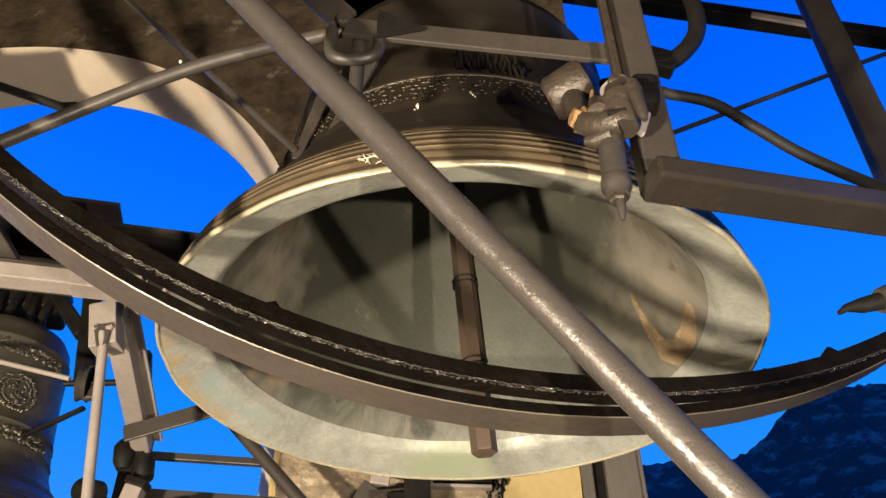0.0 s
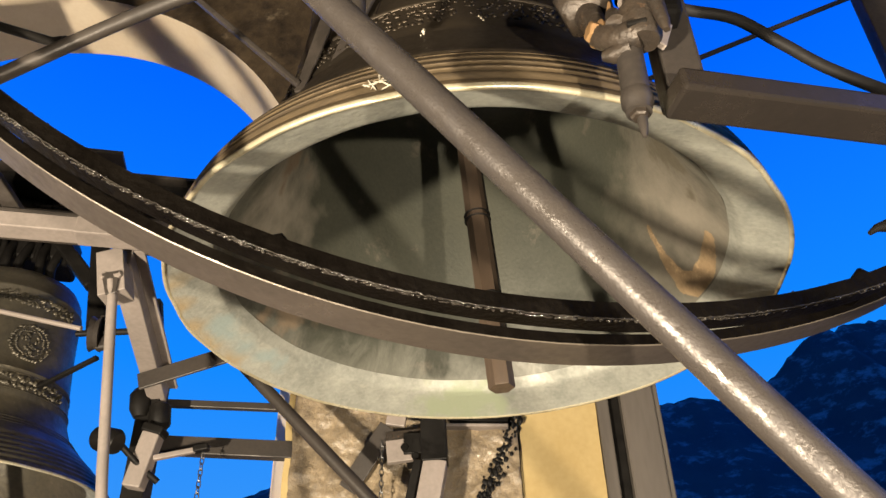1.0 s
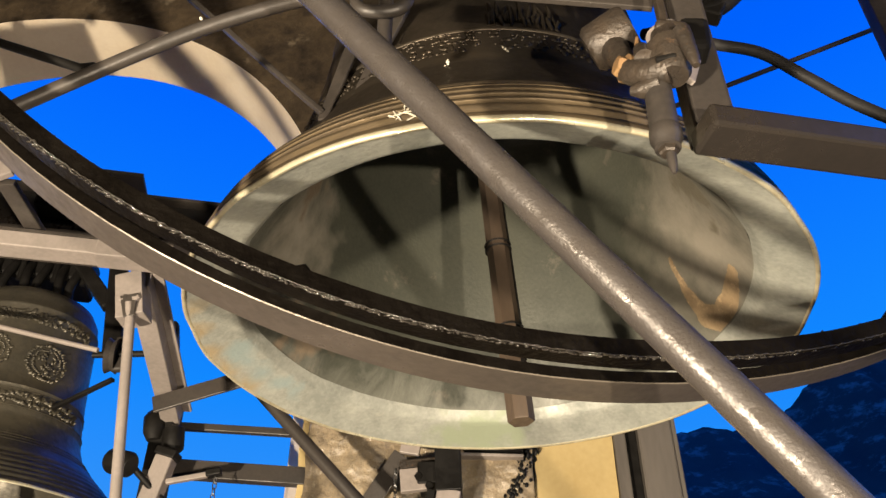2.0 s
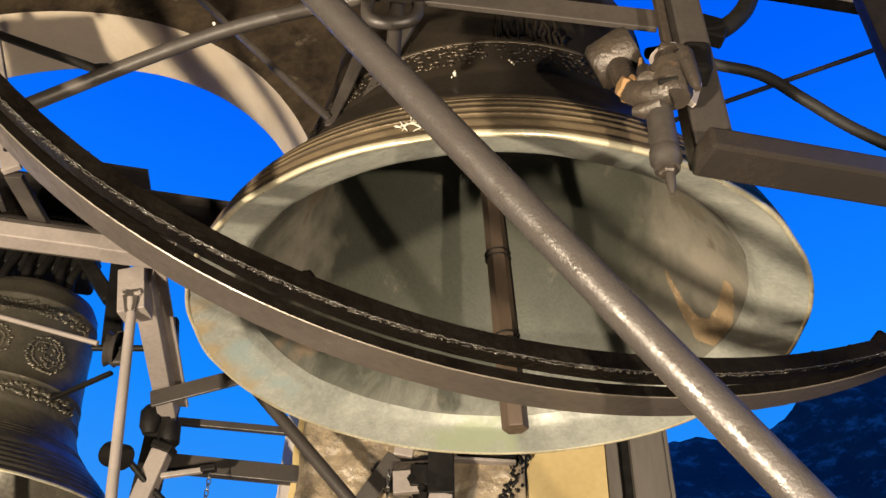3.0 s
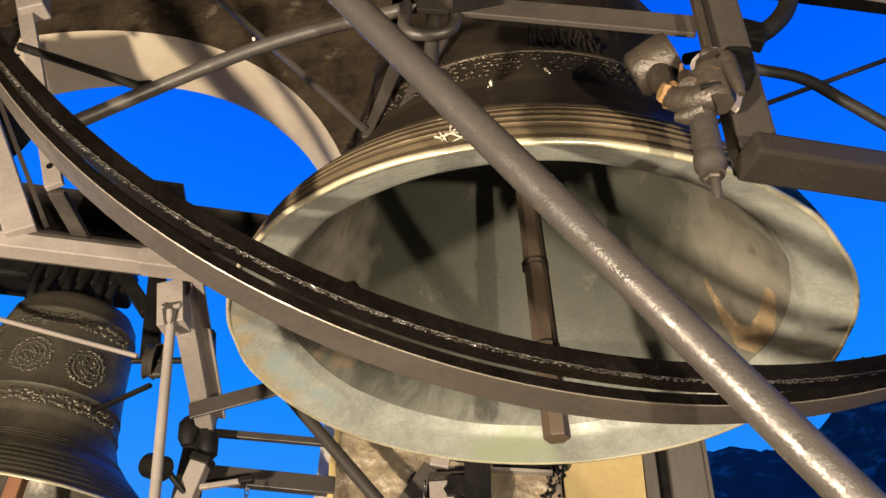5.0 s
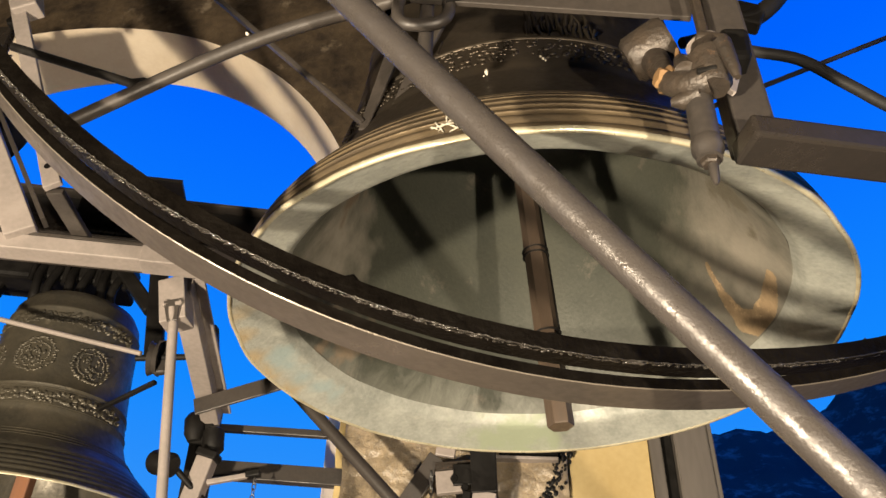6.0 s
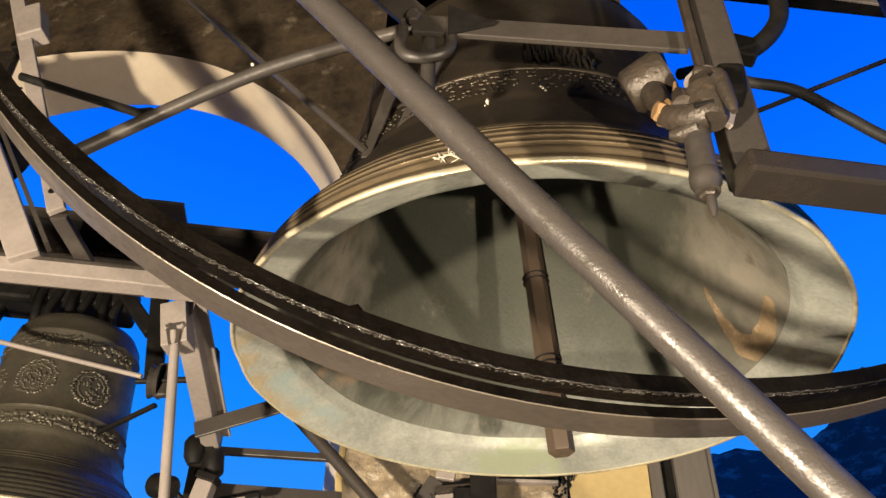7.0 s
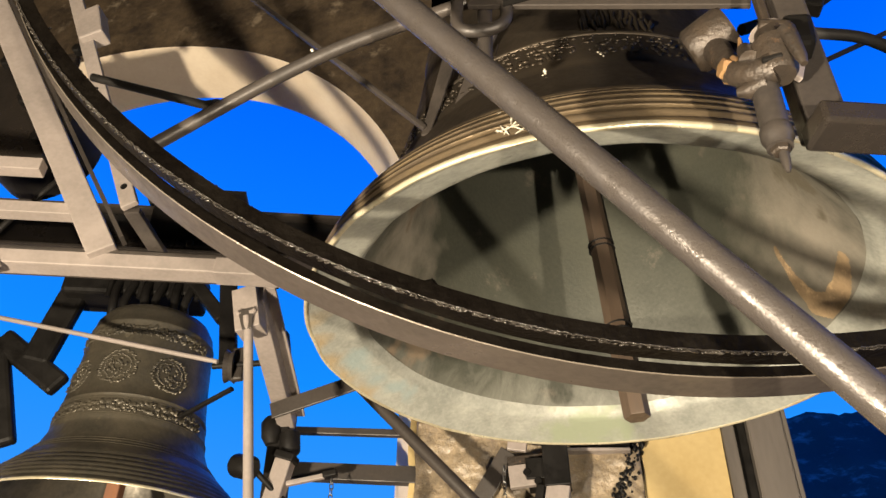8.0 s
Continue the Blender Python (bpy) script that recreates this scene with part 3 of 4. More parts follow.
for a0 in range(196, 344, 2):
    n = 9
    line = [on_wheel(a0 + 2.0 * k / n, 1.4105 + 0.0025 * noise.noise(Vector((a0 * 1.7 + k * 0.6, 2, 0))), 0.6335 + 0.001 * noise.noise(Vector((a0 + k * 0.9, 7, 0)))) for k in range(n + 1)]
    fat = [0.0012 + 0.0026 * max(0, noise.noise(Vector((a0 * 2.3 + k * 0.8, 0, 5)))) for k in range(n + 1)]
    add_tube(gr, line, fat, seg=6)
part("grease", gr, GREASE_WET, front_ring, "lumps of wet black grease along the edge", smooth=80, kind="stuff")
for a in (291.5, 20, 60, 100, 140, 175):
    part("spacer", bar(on_wheel(a, 1.402, 0.50), on_wheel(a, 1.398, 0.62), 0.03, 0.012), GREASE_SHADE, wheel)
for a, s in ((252.4, 0.6), (291.5, 0.6), (287.0, 0.525)):
    part("weld_lump", tube([on_wheel(a - 0.7, 1.384, s + 0.02), on_wheel(a, 1.381, s + 0.024), on_wheel(a + 0.7, 1.384, s + 0.02)], [0.004, 0.010, 0.004], seg=10), GREASE_SHADE, wheel, smooth=60)
for a in (35, 80, 125):
    part("spoke", bar(on_wheel(a, 0.05, 0.56), on_wheel(a, 1.40, 0.56), 0.05, 0.02, up=SWING), PAINT, wheel)
part("hub", lathe([(0.045, 0.50), (0.16, 0.50), (0.16, 0.62), (0.045, 0.62)], Vector((0, 0, PIVOT)), -SWING, 48, closed=True), PAINT, wheel, smooth=40)
# the tie rods that cross behind the front ring
part("tie_rod", tube(smooth_path([(-0.905, -0.66, 2.435), (-0.53, -0.68, 2.64), (-0.22, -0.70, 2.725)]), 0.0135), PAINT, wheel, "grey steel tie rod", smooth=40)
part("short_rod", tube([(-1.04, -0.66, 2.70), (-0.77, -0.64, 2.592), (-0.735, -0.65, 2.577)], [0.009, 0.009, 0.012]), BLACK, wheel, "short black rod", smooth=40)
part("rod_bolt", hexagon((-0.53, -0.694, 2.648), (0, -1, 0.3), 0.003, 0.005), CHALK, wheel)

# ---- pipe brace ----
brace = thing("pipe_brace", (1.64, -0.63, 0), "thick grey-painted steel pipe brace, chipped and shiny", "pipe")
PD = Vector((0.31, -0.781, 1.743)) - Vector((-0.308, -0.862, 2.531))
P0 = Vector((0.0, -0.8225, 2.138))
ptop, pfoot = P0 - PD * (2.40 / 0.788), P0 + PD * (2.138 / 0.788)
pipe = bmesh.new()
pts, rads = [], []
for i in range(61):
    t = i / 60
    pts.append(ptop + (pfoot - ptop) * t)
    rads.append(0.0248 + 0.0003 * noise.noise(Vector((t * 40, 0, 0))))
add_tube(pipe, pts, rads, seg=40)
part("pipe", pipe, PIPE, brace, smooth=50)
plate = part("base_plate", box((pfoot.x - 0.1, pfoot.y - 0.1, 0.0), (pfoot.x + 0.1, pfoot.y + 0.1, 0.015), 0.003), PAINT, brace)
for dx in (-0.07, 0.07):
    for dy in (-0.07, 0.07):
        part("bolt", hexagon((pfoot.x + dx, pfoot.y + dy, 0.014), (0, 0, 1), 0.012, 0.012), PAINT, plate)
girder = thing("roof_girder", (0, ptop.y, ptop.z + 0.1), "brown-grey steel girder under the belfry roof", "girder")
part("web", box((-5.4, ptop.y - 0.006, ptop.z - 0.05), (5.4, ptop.y + 0.006, ptop.z + 0.25)), PAINT, girder)
for dz in (-0.05, 0.25):
    part("flange", box((-5.4, ptop.y - 0.07, ptop.z + dz - 0.008), (5.4, ptop.y + 0.07, ptop.z + dz + 0.008)), PAINT, girder)

# ---- strap bracket above the pipe, cross bar and gusset ----
rf = thing("striker_support", (1.32, -0.53, 0), "brown-grey steel frame carrying a rusty striker", "bracket")
part("arm", bar((0.287, -0.792, 2.224), Vector((0.287, -0.792, 2.224)) + ACROSS * 1.05, 0.068, 0.040, bevel=0.006), DARKPAINT, rf, "box-section arm")
part("upright", bar((0.318, -0.75, 2.24), (0.322, -0.75, 2.95), 0.062, 0.05, up=(0, 1, 0), bevel=0.006), PAINT, rf)
part("upright_rib", bar((0.274, -0.785, 2.41), (0.276, -0.785, 2.95), 0.014, 0.02, up=(0, 1, 0), bevel=0.003), RUST, rf, "rusty edge angle")
part("stanchion", bar((1.32, -0.53, 0), (1.32, -0.53, 3.6), 0.09, 0.09, bevel=0.01), DARKPAINT, rf)
part("cross_bar", bar((-0.21, -0.72, 2.708), (0.290, -0.72, 2.604), 0.012, 0.050, bevel=0.002), PAINT, rf)
part("strap", bar((-0.36, -0.72, 2.93), (-0.215, -0.72, 2.735), 0.012, 0.06, bevel=0.002), PAINT, rf)
part("strap_bolt", hexagon((-0.212, -0.727, 2.718), (0, -1, -0.2), 0.016, 0.016), PAINT, rf)
g = bmesh.new()
tri = [(-0.145, 2.735), (-0.06, 2.675), (-0.145, 2.655)]
f0 = g.faces.new([g.verts.new((x, -0.742, z)) for x, z in tri])
ex = bmesh.ops.extrude_face_region(g, geom=[f0])
bmesh.ops.translate(g, vec=(0, 0.010, 0), verts=[e for e in ex["geom"] if isinstance(e, bmesh.types.BMVert)])
part("gusset", g, BLACK, rf)
part("hook_arm", tube(smooth_path([(0.34, -0.70, 2.60), (0.39, -0.70, 2.595), (0.44, -0.70, 2.635), (0.475, -0.70, 2.70), (0.482, -0.70, 2.80), (0.47, -0.7, 2.95)]), 0.017, seg=14), BLACK, rf, "bent black iron hook", smooth=50)
part("hook_block", bar((0.345, -0.70, 2.622), (0.412, -0.70, 2.588), 0.03, 0.05, bevel=0.004), BLACK, rf)
part("clamp_block", bar((0.312, -0.79, 2.44), (0.306, -0.79, 2.375), 0.045, 0.05, bevel=0.01), BLACK, rf)
part("pale_bracket", bar((0.282, -0.80, 2.315), (0.303, -0.79, 2.372), 0.010, 0.024, bevel=0.002), PALE, rf, "pale bent bracket plate")

handle = thing("hanger", (-0.185, -0.72, 2.66), "bent steel loop hanger on two flat legs", "hanger")
part("loop", tube(smooth_path([(-0.235, -0.72, 2.70), (-0.235, -0.72, 2.64), (-0.215, -0.72, 2.615), (-0.165, -0.72, 2.613), (-0.142, -0.72, 2.64), (-0.145, -0.72, 2.71)], 6), 0.012, seg=14), PAINT, handle, smooth=50)
part("pin", tube([(-0.185, -0.70, 2.73), (-0.185, -0.69, 2.54)], 0.014, seg=14), PAINT, handle, smooth=50)
part("leg", bar((-0.29, -0.42, 2.94), (-0.36, -0.40, 2.67), 0.05, 0.012, up=(0.4, 1, 0), taper=0.5), PAINT, handle)
part("leg", bar((-0.19, -0.47, 2.94), (-0.29, -0.43, 2.68), 0.05, 0.012, up=(0.4, 1, 0), taper=0.5), PAINT, handle)
part("thin_bar", bar((-1.02, -0.40, 3.44), (-0.36, -0.40, 2.69), 0.017, 0.013), PAINT, handle)

# ---- striker ----
st = thing("striker", (0.25, -0.80, 2.3), "rusty electric striker with a pointed steel plunger", "striker")
AXS = (0.035, 0.0, 1)
part("plunger_tube", lathe([(0.0, 0.125), (0.0195, 0.125), (0.0205, 0.0), (0.0185, -0.002), (0.0, -0.002)], (0.234, -0.80, 2.20), AXS, 32), PAINT, st, "grey-brown plunger tube", smooth=40)
part("collar", lathe([(0.0, 0.03), (0.021, 0.03), (0.0225, 0.026), (0.0225, 0.010), (0.019, 0.004), (0.018, -0.006), (0.0, -0.006)], (0.2335, -0.80, 2.188), AXS, 24), PAINT, st, smooth=40)
part("locknut", hexagon((0.2335, -0.80, 2.186), (-0.035, 0, -1), 0.0135, 0.014), RUST, st)
part("tip", lathe([(0.0, 0.0), (0.003, 0.001), (0.0055, 0.010), (0.007, 0.024), (0.007, 0.045), (0.0, 0.045)], (0.2345, -0.80, 2.138), AXS, 20), PAINT, st, "pointed steel tip", smooth=40)
part("casting", lathe([(0.0, -0.042), (0.022, -0.042), (0.027, -0.034), (0.028, 0.0), (0.032, 0.012), (0.032, 0.022), (0.026, 0.030), (0.024, 0.048), (0.0, 0.05)], (0.258, -0.822, 2.340), (0.06, 0, 1), 28, wobble=0.0015), RUST, st, smooth=35)
part("casting_cap", bar((0.262, -0.82, 2.380), (0.267, -0.82, 2.398), 0.046, 0.050, up=(0, 1, 0), bevel=0.006), RUST, st)
part("casting_edge", lathe([(0.020, 0.0), (0.033, 0.002), (0.030, 0.008), (0.020, 0.008)], (0.266, -0.81, 2.395), (0.06, 0, 1), 20, closed=True, wobble=0.004), PALE, st, "pale top edge", smooth=60)
part("casting_ear", tube([(0.250, -0.825, 2.315), (0.228, -0.815, 2.316), (0.208, -0.80, 2.335), (0.200, -0.79, 2.352)], [0.024, 0.021, 0.020, 0.018], seg=14), RUST, st, smooth=40)
part("casting_foot", tube([(0.238, -0.81, 2.300), (0.214, -0.80, 2.298), (0.200, -0.795, 2.302)], [0.018, 0.014, 0.007], seg=12), RUST, st, smooth=40)
part("casting_boss", tube([(0.222, -0.82, 2.34), (0.226, -0.80, 2.385), (0.227, -0.795, 2.402)], [0.016, 0.012, 0.004], seg=14), RUST, st, smooth=40)
part("clamp_tooth", bar((0.216, -0.80, 2.362), (0.224, -0.80, 2.415), 0.010, 0.012, bevel=0.003, taper=0.5), BRONZE_NUT, st)
part("side_pin", tube([(0.272, -0.85, 2.362), (0.275, -0.852, 2.342), (0.279, -0.853, 2.30), (0.280, -0.853, 2.286)], [0.014, 0.0115, 0.0085, 0.005], seg=14), RUST, st, smooth=40)
part("jaw", bar((0.230, -0.842, 2.312), (0.258, -0.846, 2.314), 0.010, 0.008, bevel=0.002), BLACK, st)
part("hex_nut", hexagon((0.197, -0.795, 2.352), (-1, -0.35, 0.12), 0.0165, 0.014), BRONZE_NUT, st, "ochre hexagon nut")
part("washer", lathe([(0.008, -0.003), (0.022, -0.003), (0.022, 0.003), (0.008, 0.003)], (0.200, -0.794, 2.3515), (-1, -0.35, 0.12), 28, closed=True), BRONZE_NUT, st, smooth=40)
part("coil_housing", lathe([(0.0, -0.046), (0.034, -0.046), (0.042, -0.038), (0.0435, 0.0), (0.0435, 0.022), (0.039, 0.031), (0.0, 0.034)], (0.208, -0.73, 2.500), (0.9, -0.45, 0.28), 36, wobble=0.002), RUST, st, "rusty rounded coil housing", smooth=45)
part("housing_neck", tube([(0.205, -0.735, 2.462), (0.206, -0.765, 2.40), (0.205, -0.785, 2.36)], [0.024, 0.019, 0.017], seg=18), RUST, st, smooth=40)
hose = thing("cable_hose", (0.44, -0.55, 2.68), "thick black rubber cable hose", "hose")
part("sheath", tube(smooth_path([(0.30, -0.60, 2.66), (0.36, -0.58, 2.69), (0.44, -0.55, 2.685), (0.53, -0.55, 2.65), (0.60, -0.55, 2.575), (0.68, -0.55, 2.49), (0.80, -0.6, 2.33), (1.0, -0.68, 2.1)]), 0.0115, seg=16), RUBBER, hose, smooth=60)
knob = thing("grease_nipple", (0.74, -0.5, 2.18), "grey grease nipple with a black nozzle", "nipple")
part("nozzle", tube([(0.655, -0.5, 2.165), (0.67, -0.5, 2.175), (0.70, -0.5, 2.18), (0.735, -0.5, 2.188)], [0.004, 0.007, 0.014, 0.016], seg=14), BLACK, knob, smooth=50)
part("body", tube([(0.733, -0.5, 2.188), (0.75, -0.5, 2.192), (0.80, -0.5, 2.2)], [0.022, 0.026, 0.024], seg=18), PAINT, knob, smooth=50)
part("support_bar", bar((0.79, -0.5, 2.2), (1.3, -0.52, 2.3), 0.03, 0.03), PAINT, knob)

# ---- far right beams against the sky ----
tb = thing("frame_column", (1.5, 0.3, 0), "brown-grey steel column of the bell frame", "column")
part("flange", bar((1.42, 0.3, 0), (1.50, 0.30, 5.2), 0.11, 0.014, up=(0, 1, 0)), PAINT, tb)
part("web", bar((1.475, 0.40, 0), (1.555, 0.40, 5.2), 0.014, 0.18, up=(0, 1, 0)), PAINT, tb)
part("flange", bar((1.53, 0.5, 0), (1.61, 0.50, 5.2), 0.11, 0.014, up=(0, 1, 0)), PAINT, tb)
tr = thing("tie_rod", (1.5, 1.0, 4.3), "thin dark steel tie rod", "rod")
part("rod", tube([(0.75, 1.0, 4.02), (1.12, 1.0, 4.19), (1.81, 1.0, 4.50), (2.6, 1.0, 4.855)], 0.012, seg=12), PAINT, tr, smooth=50)
lt = thing("lintel_beam", (1.8, 1.6, 5.9), "dark timber lintel with chipped plaster", "beam")
part("timber", bar((0.72, 1.65, 6.27), (4.6, 1.65, 5.1), 0.12, 0.09, bevel=0.01), BLACK, lt)
part("plaster_lump", bar((1.98, 1.575, 5.83), (2.34, 1.575, 5.70), 0.02, 0.055, bevel=0.008), PALE, lt, "chipped pale plaster")

# ---- the smaller bell and its frame ----
LB = (-1.955, 1.22, 2.315)
LSLIM = 0.25
small, small_bow, small_waist, small_in = bell("bell", LB, LK, "smaller dark bronze bell with relief medallions", [BRONZE_OLD, BRONZE_OLD, BRONZE_OLD, BRONZE_LIP], seg=128, slim=LSLIM)
rng = random.Random(21)
for az0, h0, rad in ((-82, 0.62, 0.075), (-38, 0.61, 0.075), (-122, 0.60, 0.070)):
    md = bmesh.new()
    rw = radius_at(WAIST, h0) * LK * GIRTH[LK] * (1 - LSLIM)
    for i in range(44):
        a = 2 * math.pi * i / 44
        for rr, s in ((rad * rng.uniform(0.94, 1.05), 0.011 * rng.uniform(0.5, 1.1)), (rad * rng.uniform(0.66, 0.78), 0.006)):
            p = on_waist(LB, LK, LSLIM, radians(az0) + rr * math.cos(a) / rw, h0 + rr * math.sin(a) / LK)
            add_lump(md, p, (s * 1.3, 0.004, s * 0.8), rng)
    for i in range(34):
        a, rr = rng.random() * 6.28, rad * 0.55 * math.sqrt(rng.random())
        add_lump(md, on_waist(LB, LK, LSLIM, radians(az0) + rr * math.cos(a) / rw, h0 + rr * math.sin(a) / LK), (0.009 * rng.uniform(0.4, 1.2), 0.005, 0.012 * rng.uniform(0.4, 1.2)), rng)
    part("medallion", md, BRONZE_OLD, small_waist, "cast round medallion", smooth=70, kind="stuff")
bands = bmesh.new()
for h, n, s in ((0.435, 120, 0.010), (0.405, 120, 0.009), (0.83, 100, 0.010), (0.80, 100, 0.009)):
    for i in range(n):
        add_lump(bands, on_waist(LB, LK, LSLIM, radians(-175 + 175 * i / n), h + rng.uniform(-0.01, 0.01)), (s * rng.uniform(0.6, 1.8), 0.0035, s * rng.uniform(0.5, 1.4)), rng)
part("frieze", bands, BRONZE_OLD, small_waist, "cast foliage friezes", smooth=70, kind="stuff")
for h in (0.46, 0.385, 0.25, 0.235, 0.22):
    rr = radius_at(WAIST, h) * LK * GIRTH[LK] * (1 - LSLIM * min(1, h / 0.3))
    rgb = bmesh.new()
    add_lathe(rgb, [(rr - 0.004, -0.003), (rr + 0.003, 0), (rr - 0.004, 0.003)], Vector(LB) + UP * h * LK, UP, 96)
    part("moulding", rgb, BRONZE_OLD, small_waist, smooth=60)
lc = thing("clapper", (-1.95, 1.2, 2.9), "rust-brown wooden clapper shank", "clapper")
part("shaft", bar((-1.95, 1.2, 2.18), (-1.95, 1.2, 3.1), 0.06, 0.05, bevel=0.006), CLAPPERWOOD, lc)
part("ball", lathe([(0.0, -0.08), (0.05, -0.065), (0.07, -0.02), (0.065, 0.03), (0.04, 0.07), (0.0, 0.075)], (-1.95, 1.2, 2.16), UP, 32), BLACK, lc, smooth=50)

ly = thing("bell_yoke", (-1.95, 1.22, 3.4), "black iron yoke over the smaller bell", "yoke")
LYC = Vector((-1.95, 1.22, 3.42))
part("block", bar(LYC - ACROSS * 0.46, LYC + ACROSS * 0.17, 0.2, 0.18, bevel=0.02), BLACK, ly)
for k in range(6):
    p = LYC + ACROSS * (-0.17 + 0.068 * k)
    part("crown_loop", tube(smooth_path([p + Vector((0, -0.09, -0.26)), p + Vector((0.012 * (-1) ** k, -0.125, -0.16)), p + Vector((0, -0.11, -0.06)), p + Vector((0, -0.07, 0.02))], 5), 0.020, seg=10), BLACK, ly, smooth=60)
for s in (-0.20, -0.06, 0.08, 0.2):
    part("yoke_bolt", tube([LYC + ACROSS * s + Vector((0, -0.115, -0.12)), LYC + ACROSS * s + Vector((0, -0.115, 0.12))], 0.012, seg=10), BLACK, ly, smooth=50)
part("side_arm", bar(LYC + ACROSS * -0.40 + UP * 0.08, LYC + ACROSS * -0.50 + UP * -0.42, 0.13, 0.07, up=SWING, bevel=0.02), BLACK, ly)
part("side_arm_foot", bar(LYC + ACROSS * -0.68 + UP * -0.30, LYC + ACROSS * -0.36 + UP * -0.52, 0.11, 0.06, up=SWING, bevel=0.02), BLACK, ly)
part("lower_arm", bar(LYC + ACROSS * -0.70 + UP * -0.33, LYC + ACROSS * -0.52 + UP * -0.80, 0.12, 0.06, up=SWING, bevel=0.02), BLACK, ly)
part("right_arm", bar((-1.80, 1.15, 3.42), (-1.60, 1.15, 3.185), 0.062, 0.05, up=SWING, bevel=0.01), BLACK, ly)
part("right_lever", bar((-1.618, 1.15, 3.42), (-1.535, 1.15, 2.95), 0.075, 0.05, up=SWING, bevel=0.01), BLACK, ly)
part("cheek", bar(LYC + ACROSS * 0.44 + UP * 0.06, LYC + ACROSS * 0.44 + UP * 0.34, 0.14, 0.10, up=SWING, bevel=0.01), BLACK, ly)
for k in range(5):
    part("stud", hexagon(LYC + ACROSS * (-0.3 + 0.14 * k) + Vector((0, -0.10, 0.03)), (0, -1, 0), 0.016, 0.03), BLACK, ly)

# the frame that carries it, square to the swing of the large bell
fr = thing("bell_stand", (-0.5, 0.5, 0), "pale painted steel bell frame with bolted joints", "stand")
A = Vector((-0.975, 0.30, 2.812))
part("front_beam", bar(A - ACROSS * 2.4, A - ACROSS * 0.20, 0.07, 0.052, bevel=0.004), PALE, fr)
bhead = part("beam_head", bar(A - ACROSS * 0.205, A + ACROSS * 0.015, 0.075, 0.060, bevel=0.004), PALE, fr)
part("beam_flange", bar(A - ACROSS * 2.4 + Vector((0, 0.05, 0.034)), A + Vector((0, 0.05, 0.034)), 0.16, 0.010, bevel=0.001), PAINT, fr)
D0, D1 = A - ACROSS * 0.555 + UP * 0.02, A - ACROSS * 1.60 + UP * 1.72
part("diagonal", bar(D0, D1, 0.088, 0.125, up=SWING, bevel=0.004), PALE, fr)
part("diagonal_rib", bar(D0 + ACROSS * 0.052 - SWING * 0.04 + UP * 0.05, D1 + ACROSS * 0.052 - SWING * 0.04, 0.014, 0.05, up=SWING, bevel=0.001), PAINT, fr)
H0, H1 = Vector((-1.345, -0.02, 2.885)), Vector((-1.92, -0.02, 4.10))
strap = part("hole_strap", bar(H0, H1, 0.052, 0.02, up=(0, 1, 0), bevel=0.003), PALE, fr, "flat strap with bolt holes")
for t in (0.06, 0.16):
    p = H0 + (H1 - H0) * t
    part("strap_hole", tube([p + Vector((0, -0.0115, 0)), p + Vector((0, -0.004, 0))], 0.011, seg=14), BLACK, strap)
part("strap_end", bar(H0 + Vector((-0.005, 0.02, 0)), H0 + Vector((-0.02, 0.32, -0.02)), 0.05, 0.02), PAINT, fr)
part("upper_box", bar(Vector((-1.70, -0.02, 3.70)), Vector((-1.76, -0.02, 3.86)), 0.09, 0.07, up=(0, 1, 0), bevel=0.006), PALE, fr)
part("mid_bar", bar(A - ACROSS * 2.4 + UP * 0.385, A - ACROSS * 0.86 + UP * 0.385, 0.05, 0.05, bevel=0.003), PALE, fr)
part("low_bar", bar(A - ACROSS * 2.4 + UP * 0.20, A - ACROSS * 0.68 + UP * 0.20, 0.05, 0.045, bevel=0.003), PALE, fr)
part("twisted_cable", tube(smooth_path([(-2.02, 0.2, 2.98), (-1.96, 0.19, 3.06), (-1.93, 0.21, 3.12), (-1.87, 0.19, 3.17), (-1.82, 0.2, 3.25)], 5), 0.011, seg=10), BLACK, fr, smooth=60)
head = part("post_head", bar((-1.152, 0.45, 2.85), (-1.112, 0.45, 2.69), 0.085, 0.08, up=(0, 1, 0), bevel=0.003), PALE, fr)
S0, S1 = Vector((-1.125, 0.44, 2.85)), Vector((-1.275, 1.255, 2.728))
part("side_beam", bar(S0, S1, 0.07, 0.075, bevel=0.004), PALE, fr)
part("side_flange", bar(S0 + ACROSS * 0.052 + UP * 0.02, S1 + ACROSS * 0.052 + UP * 0.03, 0.034, 0.012, bevel=0.002), PALE, fr)
part("side_clip", bar((-1.222, 0.95, 2.975), (-1.19, 0.95, 2.82), 0.05, 0.04, up=(0, 1, 0), bevel=0.008), BLACK, fr, "black bolted clip")
# back post and clamps are black to paint in the shade on them
part("back_post", bar((-1.30, 1.27, 2.88), (-1.27, 1.27, 0.0), 0.085, 0.085, up=(0, 1, 0), bevel=0.004), BLACK, fr, "back post blackened for shade")
part("post_clamp", tube([(-1.345, 1.23, 2.735), (-1.335, 1.23, 2.715), (-1.325, 1.23, 2.655), (-1.32, 1.23, 2.62)], [0.025, 0.042, 0.042, 0.026], seg=14), BLACK, fr, smooth=50)
part("post_clamp", tube([(-1.252, 1.23, 2.675), (-1.247, 1.23, 2.66), (-1.237, 1.23, 2.585), (-1.232, 1.23, 2.56)], [0.02, 0.042, 0.042, 0.02], seg=14), BLACK, fr, smooth=50)
for dx in (-0.022, 0.022):
    part("bolt", hexagon((-1.122 + dx, 0.408, 2.745), (0, -1, 0), 0.013, 0.012), PALE, head)
